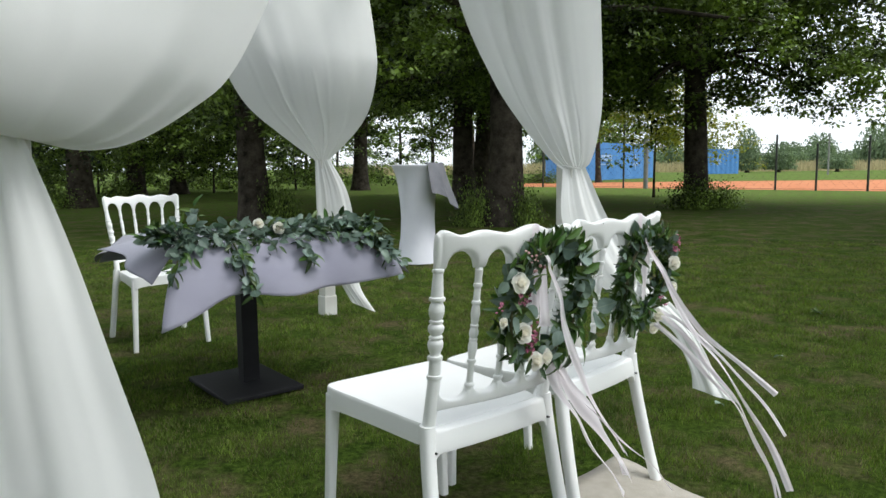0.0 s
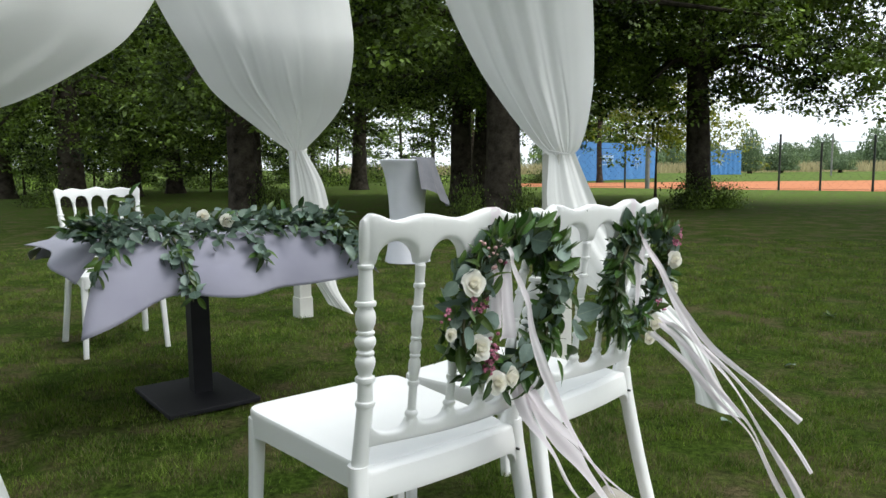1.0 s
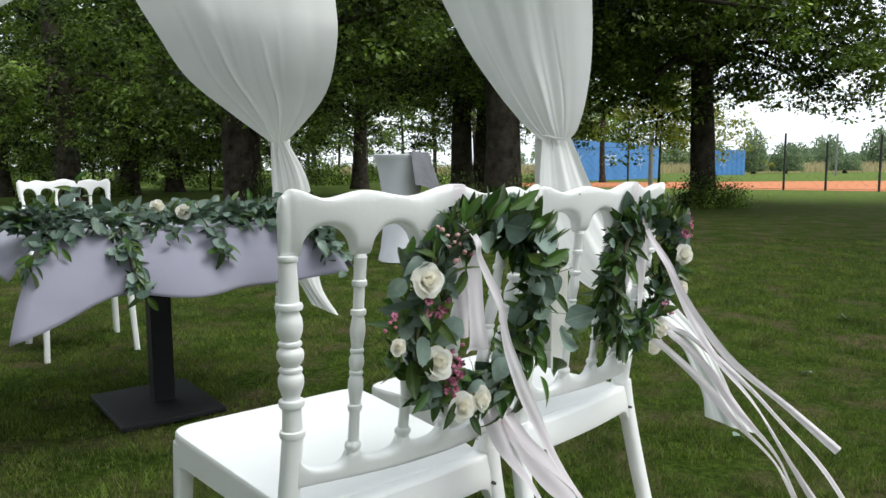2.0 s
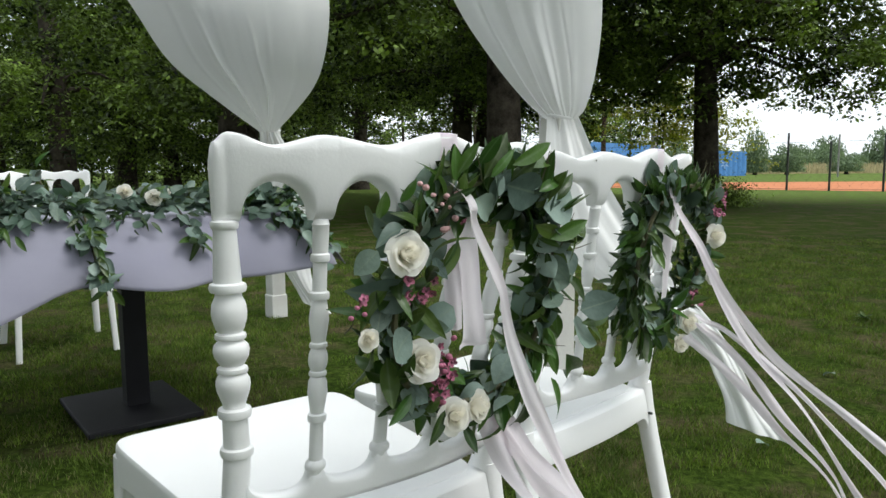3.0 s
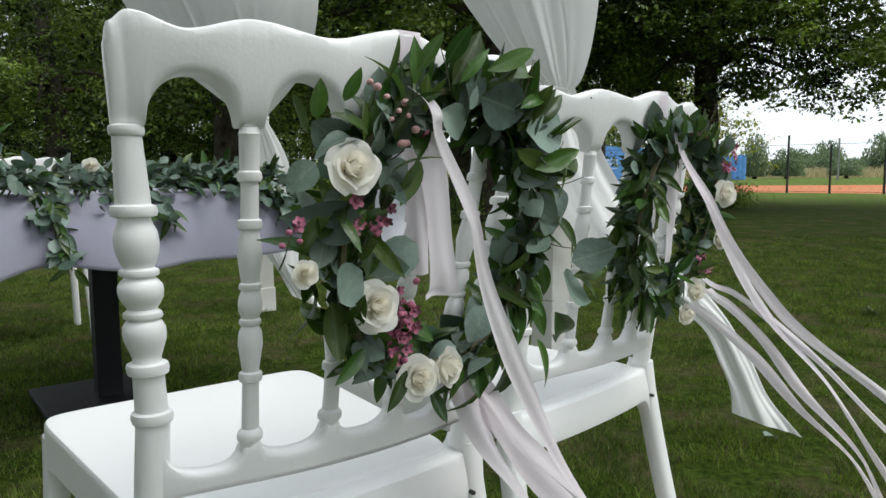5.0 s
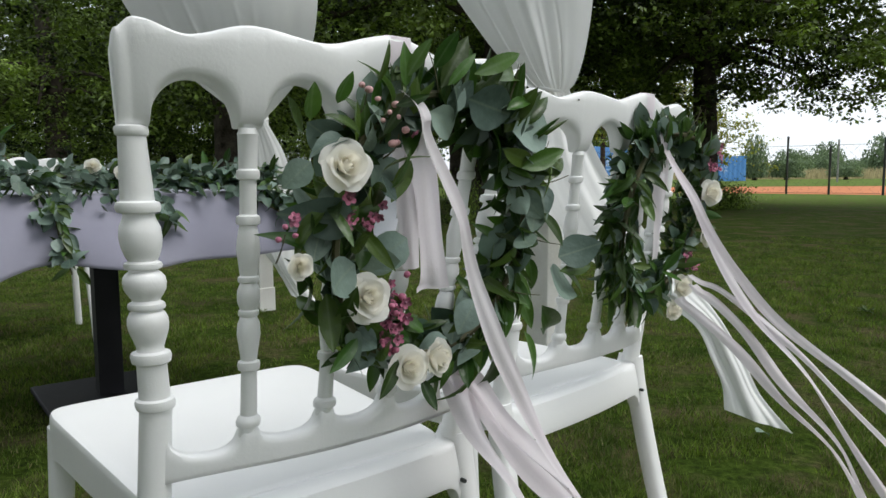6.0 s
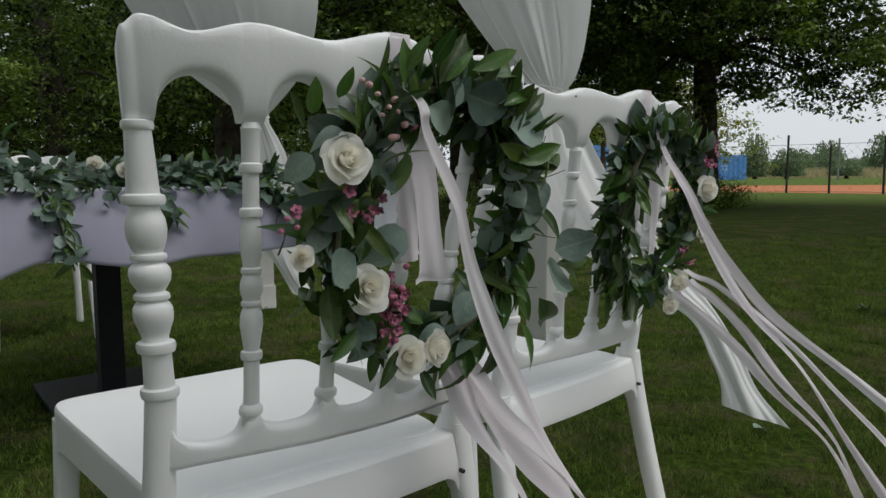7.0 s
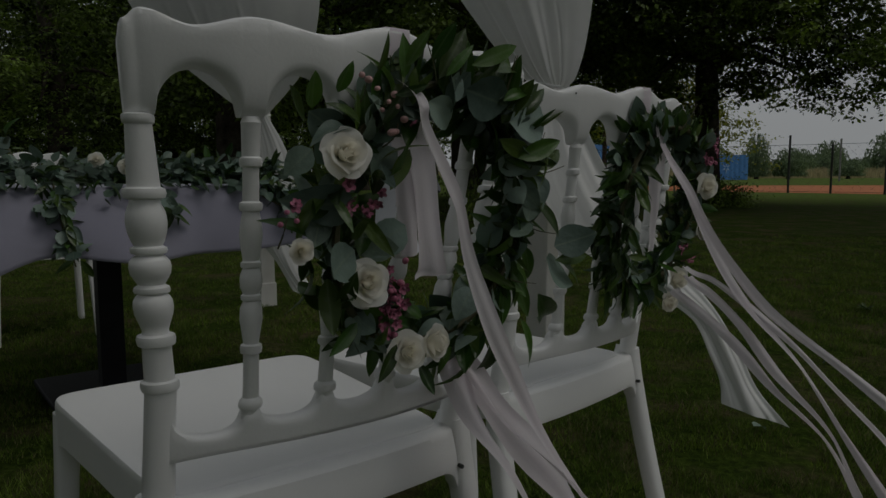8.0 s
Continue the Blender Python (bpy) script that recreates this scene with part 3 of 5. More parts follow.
def blossom_mesh():
    """A waxflower one unit across: five cupped petals round a small dome."""
    bm = bmesh.new()
    for k in range(5):
        q = 2 * math.pi * k / 5
        c = Vector((0.3 * math.cos(q), 0.3 * math.sin(q), 0.05))
        a, b = Vector((math.cos(q), math.sin(q), 0.35)), Vector((-math.sin(q), math.cos(q), 0))
        vs = [bm.verts.new(c + a * 0.22 * math.cos(p) + b * 0.2 * math.sin(p)) for p in [2 * math.pi * i / 8 for i in range(8)]]
        o = bm.verts.new(c - Vector((0, 0, 0.06)))
        for i in range(8):
            bm.faces.new((vs[i], vs[(i + 1) % 8], o))
    bmesh.ops.create_icosphere(bm, subdivisions=1, radius=0.16, matrix=Matrix.Translation((0, 0, 0)))
    me = bpy.data.meshes.new("waxflower")
    bm.to_mesh(me)
    bm.free()
    me.materials.append(M_PINK)
    return me


def bud_mesh(material):
    bm = bmesh.new()
    bmesh.ops.create_icosphere(bm, subdivisions=2, radius=0.3, matrix=Matrix.Diagonal((1, 1, 1.35, 1)))
    me = bpy.data.meshes.new("waxflower_bud")
    bm.to_mesh(me)
    bm.free()
    me.polygons.foreach_set("use_smooth", [True] * len(me.polygons))
    me.materials.append(material)
    return me


BLOSSOM, BUD, PALE_BUD = blossom_mesh(), bud_mesh(M_PINK), bud_mesh(M_BUD)


def spline(pts, n):
    """Smooth curve through points."""
    pts = [Vector(p) for p in pts]
    ext = [2 * pts[0] - pts[1]] + pts + [2 * pts[-1] - pts[-2]]
    out = []
    for i in range(n + 1):
        t = i / n * (len(pts) - 1)
        k = min(int(t), len(pts) - 2)
        t -= k
        a, b, c, d = ext[k:k + 4]
        out.append(0.5 * ((2 * b) + (c - a) * t + (2 * a - 5 * b + 4 * c - d) * t * t + (3 * b - a - 3 * c + d) * t ** 3))
    return out


def stem_mesh(pts, r, n=24, taper=0.6):
    bm = bmesh.new()
    c = spline(pts, n)
    rings = []
    for i, p in enumerate(c):
        d = (c[min(i + 1, n)] - c[max(i - 1, 0)]).normalized()
        x = d.orthogonal().normalized()
        rings.append(ring(p, r * (1 - (1 - taper) * i / n), 6, x, d.cross(x)))
    tube(bm, rings)
    return bm


def ribbon(name, pts, width, twist, seed, parent, material=None):
    """A satin band that follows points; it cups a little, turns and ripples on its way."""
    rnd = random.Random(seed)
    n = 60
    c = spline(pts, n)
    bm = bmesh.new()
    rows = []
    ph = rnd.uniform(0, 6)
    long = sum((c[i + 1] - c[i]).length for i in range(n))
    for i, p in enumerate(c):
        t = i / n
        d = (c[min(i + 1, n)] - c[max(i - 1, 0)]).normalized()
        side = d.cross(Vector((-0.3, -0.75, 0.6))).normalized()
        face = side.cross(d)
        q = twist * t + 0.6 * min(1.0, long / 0.5) * math.sin(6 * t + ph)
        x = side * math.cos(q) + face * math.sin(q)
        nn = x.cross(d)
        p = p + nn * 0.004 * min(1.0, (long / 0.5) ** 2) * math.sin(19 * t + ph)
        w = width * (1 - 0.3 * math.sin(8 * t * min(1.0, long / 0.5) + ph) ** 2)
        rows.append([p + x * w * s / 2 + nn * w * (0.2 * math.sin(3 * t + ph) * (s * s - 0.5) + 0.06 * math.sin(4.2 * s + 3 * t)) for s in (-1, -0.75, -0.5, -0.25, 0, 0.25, 0.5, 0.75, 1)])
    grid(bm, rows)
    return part(name, bm, material or M_RIBBON, parent)


# ---- ceremony table ----
table = thing("pedestal_table", "black steel pedestal table under a lilac-grey cloth", "table", pose(-0.97, 3.75, 0, 0, 0, 36))
bm = bmesh.new()
box(bm, -0.195, 0.195, -0.25, 0.25, 0.0, 0.022, 0.004)
part("base_plate", bm, M_BLACK, table, smooth=False).matrix_basis = pose(-0.017, -0.031, 0, 0, 0, 2.6)
bm = bmesh.new()
box(bm, -0.030, 0.052, -0.058, 0.024, 0.014, 0.72, 0.003)
part("column", bm, M_BLACK, table, smooth=False)
bm = bmesh.new()
box(bm, -0.43, 0.45, -0.46, 0.40, 0.72, 0.744, 0.004)
part("tabletop", bm, M_BLACK, table, smooth=False)


def tablecloth():
    """A square cloth: top, and four sides that hang or lift in the wind."""
    bm = bmesh.new()
    A0, A1, B0, B1, Z = -0.44, 0.46, -0.47, 0.41, 0.75

    def wob(a, b, k):
        return k * noise.noise(Vector((a * 4, b * 4, 7.0)))

    n = 26
    grid(bm, [[(A0 + (A1 - A0) * i / n, B0 + (B1 - B0) * j / n, Z + 0.002 * math.sin(9 * i / n)) for i in range(n + 1)] for j in range(n + 1)])

    def flap(p0, p1, tip0, tip1, sag, belly, push=0.0, nip=0.0):
        """Hangs from the edge p0-p1 to the lower corners tip0, tip1; the hem sags between them."""
        rows = []
        m = 16
        for j in range(m + 1):
            t = j / m
            row = []
            for i in range(n + 1):
                s = i / n
                a = Vector(p0).lerp(Vector(p1), s)
                b = Vector(tip0).lerp(Vector(tip1), s)
                b.z += sag * math.sin(math.pi * s) ** 0.7 + nip * math.exp(-((s - 0.25) / 0.16) ** 2)
                b += Vector((b.x - a.x, b.y - a.y, 0)).normalized() * push * math.sin(math.pi * s)
                p = a.lerp(b, t)
                out = Vector((b.x - a.x, b.y - a.y, 0))
                out = out.normalized() if out.length > 1e-5 else Vector((0, -1, 0))
                p += out * belly * math.sin(math.pi * t * 0.8) + out * 0.03 * t * math.sin(s * 15 + 1)
                p.z += wob(p.x, p.y, 0.012) * t
                row.append(p)
            rows.append(row)
        grid(bm, rows)

    low_left, low_right = (A0 - 0.09, B0 - 0.14, 0.445), (A1 + 0.15, B0 - 0.04, 0.555)
    back_left, back_right = (A0 - 0.11, B1 + 0.05, 0.61), (A1 + 0.08, B1 + 0.08, 0.50)
    flap((A0, B0, Z), (A1, B0, Z), low_left, low_right, 0.02, 0.035, 0.0, 0.068)
    flap((A0, B1, Z), (A0, B0, Z), back_left, (A0 - 0.10, B0 + 0.02, 0.61), 0.105, 0.0, 0.06)
    flap((A1, B0, Z), (A1, B1, Z), low_right, back_right, 0.05, 0.03)
    flap((A1, B1, Z), (A0, B1, Z), back_right, back_left, 0.03, 0.03)
    bmesh.ops.remove_doubles(bm, verts=bm.verts, dist=0.0005)
    ob = part("tablecloth", bm, M_CLOTH)
    ob.matrix_basis = pose(-0.97, 3.75, 0, 0, 0, 36)
    sol = ob.modifiers.new("thickness", "SOLIDIFY")
    sol.thickness = 0.002
    tagged(ob, "lilac-grey cloth lifting in the wind over the table", "tablecloth")


tablecloth()


def garland():
    """Eucalyptus garland along the near edge of the table, with strands that hang over it."""
    rnd = random.Random(5)
    g = thing("garland", "eucalyptus and ruscus garland with cream roses on the table", "garland", pose(-0.97, 3.75, 0, 0, 0, 36))
    main = [(-0.50, -0.36, 0.775), (-0.43, -0.39, 0.78), (-0.36, -0.41, 0.78), (-0.1, -0.42, 0.78), (0.12, -0.41, 0.78), (0.33, -0.40, 0.775), (0.47, -0.42, 0.765), (0.53, -0.47, 0.70)]
    strands = [(main, 400, 0.085, 0.085)]
    strands.append(([(-0.20, -0.43, 0.78), (-0.20, -0.53, 0.72), (-0.19, -0.565, 0.62), (-0.17, -0.59, 0.53)], 85, 0.05, 0.03))
    strands.append(([(-0.40, -0.46, 0.77), (-0.46, -0.55, 0.70), (-0.50, -0.58, 0.65)], 26, 0.03, 0.025))
    strands.append(([(0.08, -0.43, 0.78), (0.10, -0.53, 0.71), (0.11, -0.555, 0.65)], 22, 0.025, 0.02))
    strands.append(([(0.36, -0.44, 0.76), (0.46, -0.53, 0.69), (0.58, -0.55, 0.62)], 26, 0.025, 0.02))
    strands.append(([(-0.22, -0.36, 0.78), (-0.28, -0.30, 0.84), (-0.30, -0.26, 0.90)], 12, 0.025, 0.02))
    for pts, n, spread, rise in strands:
        part("stem", stem_mesh(pts, 0.004), M_STEM, g)
        c = spline(pts, 80)
        for i in range(n):
            k = rnd.random()
            j = min(79, int(k * 80))
            d = (c[j + 1] - c[j]).normalized()
            out = Vector((rnd.gauss(0, 1), rnd.gauss(-0.35, 1), rnd.gauss(0.25, 0.8))).normalized()
            at = c[j] + Vector((out.x * spread * 0.5, out.y * spread, abs(out.z) * rise * 0.9)) * rnd.random()
            along = d * rnd.uniform(-0.6, 1.0) + out * 0.9
            if c[j].z > 0.74 and at.y > -0.465:
                at.z = max(at.z, 0.765)
                along.z = abs(along.z) * 0.7
            else:
                # past the edge the leaves hang in front of the cloth
                over = max(0.0, -0.465 - at.y)
                if c[j].z > 0.74:
                    at.z -= over * rnd.uniform(0.2, 1.0)
                at.y = max(at.y, -0.5) - 0.02 if c[j].z > 0.74 else at.y - 0.02
                along.z -= 0.5
            up = Vector((rnd.gauss(0, 0.5), rnd.gauss(-0.7, 0.4), rnd.gauss(0.8, 0.4)))
            if rnd.random() < (0.6 if k < 0.75 else 0.35):
                piece("eucalyptus_leaf", rnd.choice(EUCA), g, aim(at, along, up, rnd.uniform(0.034, 0.062)))
            else:
                piece("ruscus_leaf", rnd.choice(RUSCUS), g, aim(at, along, up, rnd.uniform(0.042, 0.075)))
    fill = []
    c = spline(main, 80)
    for i in range(700):
        j = rnd.randrange(80)
        out = Vector((rnd.gauss(0, 0.4), rnd.gauss(-0.3, 0.7), 0)) * 0.06
        at = c[j] + out
        along = Vector((rnd.gauss(0, 1), rnd.gauss(-0.2, 1), rnd.gauss(0.1, 0.35)))
        if c[j].z > 0.74 and at.y > -0.465:
            at.z = 0.758 + rnd.random() * 0.075
            along.z = abs(along.z)
        else:
            at.z -= max(0.0, -0.465 - at.y) * rnd.uniform(0.3, 1.4)
            at.y -= 0.022
            along.z -= 0.7
        fill.append((rnd.choice(RUSCUS if rnd.random() < 0.45 else EUCA), aim(at, along, Vector((rnd.gauss(0, 0.5), rnd.gauss(-0.6, 0.4), 0.8)), rnd.uniform(0.035, 0.06))))
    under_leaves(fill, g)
    for x, y, z, sz in ((-0.08, -0.45, 0.832, 0.046), (0.0, -0.48, 0.812, 0.05), (0.05, -0.40, 0.82, 0.045), (-0.42, -0.44, 0.805, 0.04)):
        rose(g, aim((x, y, z), (0.3, 0.2, 1), (0.15, -1, 0.6), sz), 0 if sz > 0.05 else 1, int(1000 * (x + 1)))


garland()

# ---- gazebo ----
P1, P2, P3 = Vector((-0.84, 5.5, 0)), Vector((0.61, 3.5, 0)), Vector((-1.01, 1.98, 0))
gazebo = thing("gazebo", "white-painted wooden garden gazebo frame with square poles", "gazebo")
for p in (P1, P2, P3):
    bm = bmesh.new()
    box(bm, -0.045, 0.045, -0.045, 0.045, 0.1, 2.4, 0.004)
    pole = part("pole", bm, M_POLE, gazebo, smooth=False)
    pole.matrix_basis = pose(p.x, p.y, 0, 0, 0, 40)
    bm = bmesh.new()
    box(bm, -0.052, 0.052, -0.052, 0.052, -0.02, 0.13, 0.005)
    part("foot_block", bm, M_POLE, pole, smooth=False)
for p, q in ((P1, P2), (P2, P3)):
    d = q - p
    bm = bmesh.new()
    box(bm, -0.04, d.length + 0.04, -0.04, 0.04, 2.4, 2.48, 0.004)
    beam = part("beam", bm, M_POLE, gazebo, smooth=False)
    beam.matrix_basis = pose(p.x, p.y, 0, 0, 0, math.degrees(math.atan2(d.y, d.x)))


def curtain(pole, knot, left, right, low_left, low_right, belly, label, seed, upper=(0.016, 0.012, 5), lower=(0.018, 0.009, 2.5), lined=False, pleats=(), crease=0.012):
    """A voile drape gathered at a knot: edges are tables of (height, x, y) offsets from the pole."""
    cu = thing("curtain", label, "curtain", pose(pole.x, pole.y, 0), "gazebo curtains")

    def smooth_edge(tab, n):
        return spline([(r[1], r[2], r[0]) for r in tab], n)

    def sheet(lt, rt, n, m, amp0, amp1, folds, bel, crease, deep=(), fine=0.6):
        a, b = smooth_edge(lt, m), smooth_edge(rt, m)
        bm = bmesh.new()
        rows = []
        for i in range(m + 1):
            t = i / m
            row = []
            w = b[i] - a[i]
            nrm = Vector((w.y, -w.x, 0))
            nrm = nrm.normalized() if nrm.length > 1e-4 else Vector((0, -1, 0))
            amp = amp0 + (amp1 - amp0) * t
            for j in range(n + 1):
                s = j / n
                p = a[i].lerp(b[i], s)
                f = math.sin(folds * math.pi * s + seed + 1.6 * math.sin(3 * s + seed)) * (0.6 + 0.6 * noise.noise(Vector((s * 5, seed, 0)))) + fine * noise.noise(Vector((s * 11, t * 1.5, seed)))
                p += nrm * (amp * f * min(1, 6 * s, 6 * (1 - s)) + bel * math.sin(math.pi * s) * math.sin(math.pi * min(1, t * 0.75 + 0.02)))
                for k, c in enumerate((0.17, 0.3, 0.42, 0.5, 0.63, 0.79)):
                    c += 0.03 * math.sin(seed * 7 + k * 5)
                    p += nrm * crease * (0.6 + 0.4 * math.sin(seed + 3 * k)) * math.exp(-((s - c) / 0.016) ** 2) * min(1, 8 * t) * max(0.0, 1 - 1.25 * t)
                for c, wide, k in deep:
                    p += nrm * k * math.exp(-((s - c - 0.03 * math.sin(5 * t)) / wide) ** 2) * min(1, 5 * t) * max(0.0, 1 - 1.5 * t)
                p += nrm * 0.03 * t * noise.noise(Vector((s * 3, t * 2.2, seed)))
                row.append(p)
            rows.append(row)
        grid(bm, rows)
        return bm

    part("upper_drape", sheet(left, right, 190, 48, *upper, belly, crease, pleats), M_VOILE, cu)
    part("lower_drape", sheet(low_left, low_right, 110, 40, *lower, 0.03, 0.0, (), 0.12 if seed == 2 else 0.25), M_VOILE, cu)
    # second voile layer, added behind the drape to dim the light through it
    if lined:
        back = [(z, x + 0.03, y + 0.06) for z, x, y in left], [(z + 0.02, x - 0.01, y + 0.04) for z, x, y in right]
        part("lining", sheet(*back, 90, 30, 0.012, 0.012, 6, belly * 0.6, 0.02), M_VOILE, cu)
    bm = bmesh.new()
    n = 32
    rows = []
    for k in range(n):
        q = 2 * math.pi * k / n
        c = Vector((0.062 * math.cos(q), 0.06 * math.sin(q) - 0.012, knot))
        r = Vector((math.cos(q), math.sin(q), 0))
        rows.append([c + r * 0.0035 * math.cos(x) + Vector((0, 0, 0.0045 * math.sin(x) + 0.005 * math.sin(3 * q + seed))) for x in [2 * math.pi * i / 8 for i in range(8)]])
    grid(bm, rows + rows[:1], True)
    bmesh.ops.remove_doubles(bm, verts=bm.verts, dist=0.0002)
    part("tie_band", bm, M_VOILE, cu)


curtain(P1, 1.137,
        [(1.13, -0.05, -0.06), (1.28, -0.21, -0.28), (1.475, -0.40, -0.5), (1.70, -0.5, -0.67), (1.914, -0.6, -0.75), (2.42, -0.8, -0.9)],
        [(1.13, 0.05, -0.06), (1.25, 0.19, -0.14), (1.375, 0.308, -0.2), (1.5, 0.385, -0.3), (1.7, 0.435, -0.38), (1.9, 0.435, -0.41), (2.42, 0.37, -0.42)],
        [(1.14, -0.05, -0.06), (0.9, -0.05, -0.06), (0.6, -0.04, -0.07), (0.40, 0.0, -0.08), (0.26, 0.1, -0.1), (0.10, 0.2, -0.13)],
        [(1.14, 0.055, -0.06), (0.9, 0.18, -0.08), (0.6, 0.235, -0.1), (0.38, 0.24, -0.11), (0.2, 0.27, -0.13), (0.03, 0.37, -0.15)], 0.1,
        "white voile curtain tied back on the farther gazebo pole", 1, (0.008, 0.012, 3), pleats=((0.3, 0.011, 0.042), (0.34, 0.03, -0.02), (0.56, 0.012, 0.024), (0.6, 0.03, -0.015), (0.8, 0.03, -0.015)), crease=0.008)
curtain(P2, 1.062,
        [(1.055, -0.05, -0.06), (1.12, -0.115, -0.02), (1.25, -0.215, 0.02), (1.46, -0.34, 0.08), (1.835, -0.495, 0.14), (2.42, -0.62, 0.2)],
        [(1.055, 0.05, -0.06), (1.09, 0.075, -0.085), (1.2, 0.1, -0.11), (1.38, 0.112, -0.13), (1.76, 0.095, -0.14), (2.42, 0.07, -0.12)],
        [(1.065, -0.045, -0.06), (0.82, -0.05, -0.1), (0.6, 0.04, -0.15), (0.45, 0.27, -0.19), (0.36, 0.405, -0.21), (0.25, 0.46, -0.22), (0.17, 0.495, -0.22), (0.1, 0.505, -0.22)],
        [(1.065, 0.055, -0.06), (0.82, 0.16, -0.1), (0.6, 0.30, -0.15), (0.45, 0.43, -0.19), (0.36, 0.497, -0.21), (0.25, 0.56, -0.22), (0.14, 0.615, -0.22), (0.035, 0.70, -0.24)], 0.05,
        "white voile curtain tied on a pole, its loose end blowing", 2, (0.006, 0.014, 2.4), (0.02, 0.022, 1.6), pleats=((0.55, 0.03, 0.012), (0.75, 0.012, -0.012)), crease=0.005)
curtain(P3, 1.17,
        [(1.165, -0.07, -0.1), (1.22, -0.25, -0.27), (1.4, -0.48, -0.44), (1.7, -0.62, -0.5), (2.0, -0.7, -0.5), (2.42, -0.76, -0.48)],
        [(1.165, 0.085, -0.07), (1.12, 0.14, 0.03), (1.14, 0.235, 0.16), (1.24, 0.355, 0.29), (1.35, 0.44, 0.385), (1.59, 0.54, 0.48), (2.0, 0.68, 0.63), (2.42, 0.8, 0.74)],
        [(1.17, -0.07, -0.09), (0.9, -0.14, -0.11), (0.6, -0.22, -0.12), (0.3, -0.28, -0.12), (0.02, -0.33, -0.13)],
        [(1.17, 0.075, -0.07), (0.9, 0.16, -0.05), (0.62, 0.232, -0.03), (0.3, 0.305, 0.0), (0.02, 0.345, 0.02)], 0.4,
        "white voile curtain tied back, billowing above its knot", 3, (0.01, 0.02, 5), (0.012, 0.012, 3), True, ((0.6, 0.02, -0.012), (0.64, 0.02, 0.014), (0.79, 0.03, 0.02), (0.9, 0.02, 0.016), (0.955, 0.016, -0.012)), 0.006)

# ---- cocktail table ----
bm = bmesh.new()
tube(bm, [ring((0, 0, w), r, 40) for w, r in ((0.0, 0.25), (0.03, 0.245), (0.12, 0.225), (0.3, 0.2), (0.5, 0.19), (0.7, 0.2), (0.88, 0.225), (1.0, 0.25), (1.06, 0.272), (1.085, 0.285), (1.1, 0.287), (1.105, 0.28), (1.106, 0.15))])
ck = thing("cocktail_table", "tall cocktail table in a pale grey stretch cover", "table", pose(-0.26, 8.35, 0))
part("stretch_cover", bm, M_LILAC, ck)


def drape():
    """A dark cloth thrown over the rim of the cocktail table."""
    bm = bmesh.new()
    rows = []
    for i in range(15):
        t = i / 14
        row = []
        for j in range(13):
            s = j / 12 * 2 - 1
            q = 0.05 + s * 0.75
            if t < 0.3:
                r, z = 0.12 + t * 0.62, 1.118 + 0.008 * math.sin(s * 6)
            else:
                f = (t - 0.3) / 0.7
                r, z = 0.306 + 0.16 * f + 0.03 * math.sin(s * 9) * f, 1.118 - (0.42 + 0.1 * math.sin(s * 2.2 + 0.6)) * f ** 0.9
            row.append((r * math.cos(q), r * math.sin(q) - 0.04 * t, z))
        rows.append(row)
    grid(bm, rows)
    ob = part("draped_cloth", bm, M_DRAPE)
    ob.matrix_basis = pose(-0.26, 8.35, 0, 0, 0, -25)
    tagged(ob, "dark grey cloth thrown over the cocktail table", "cloth")


drape()


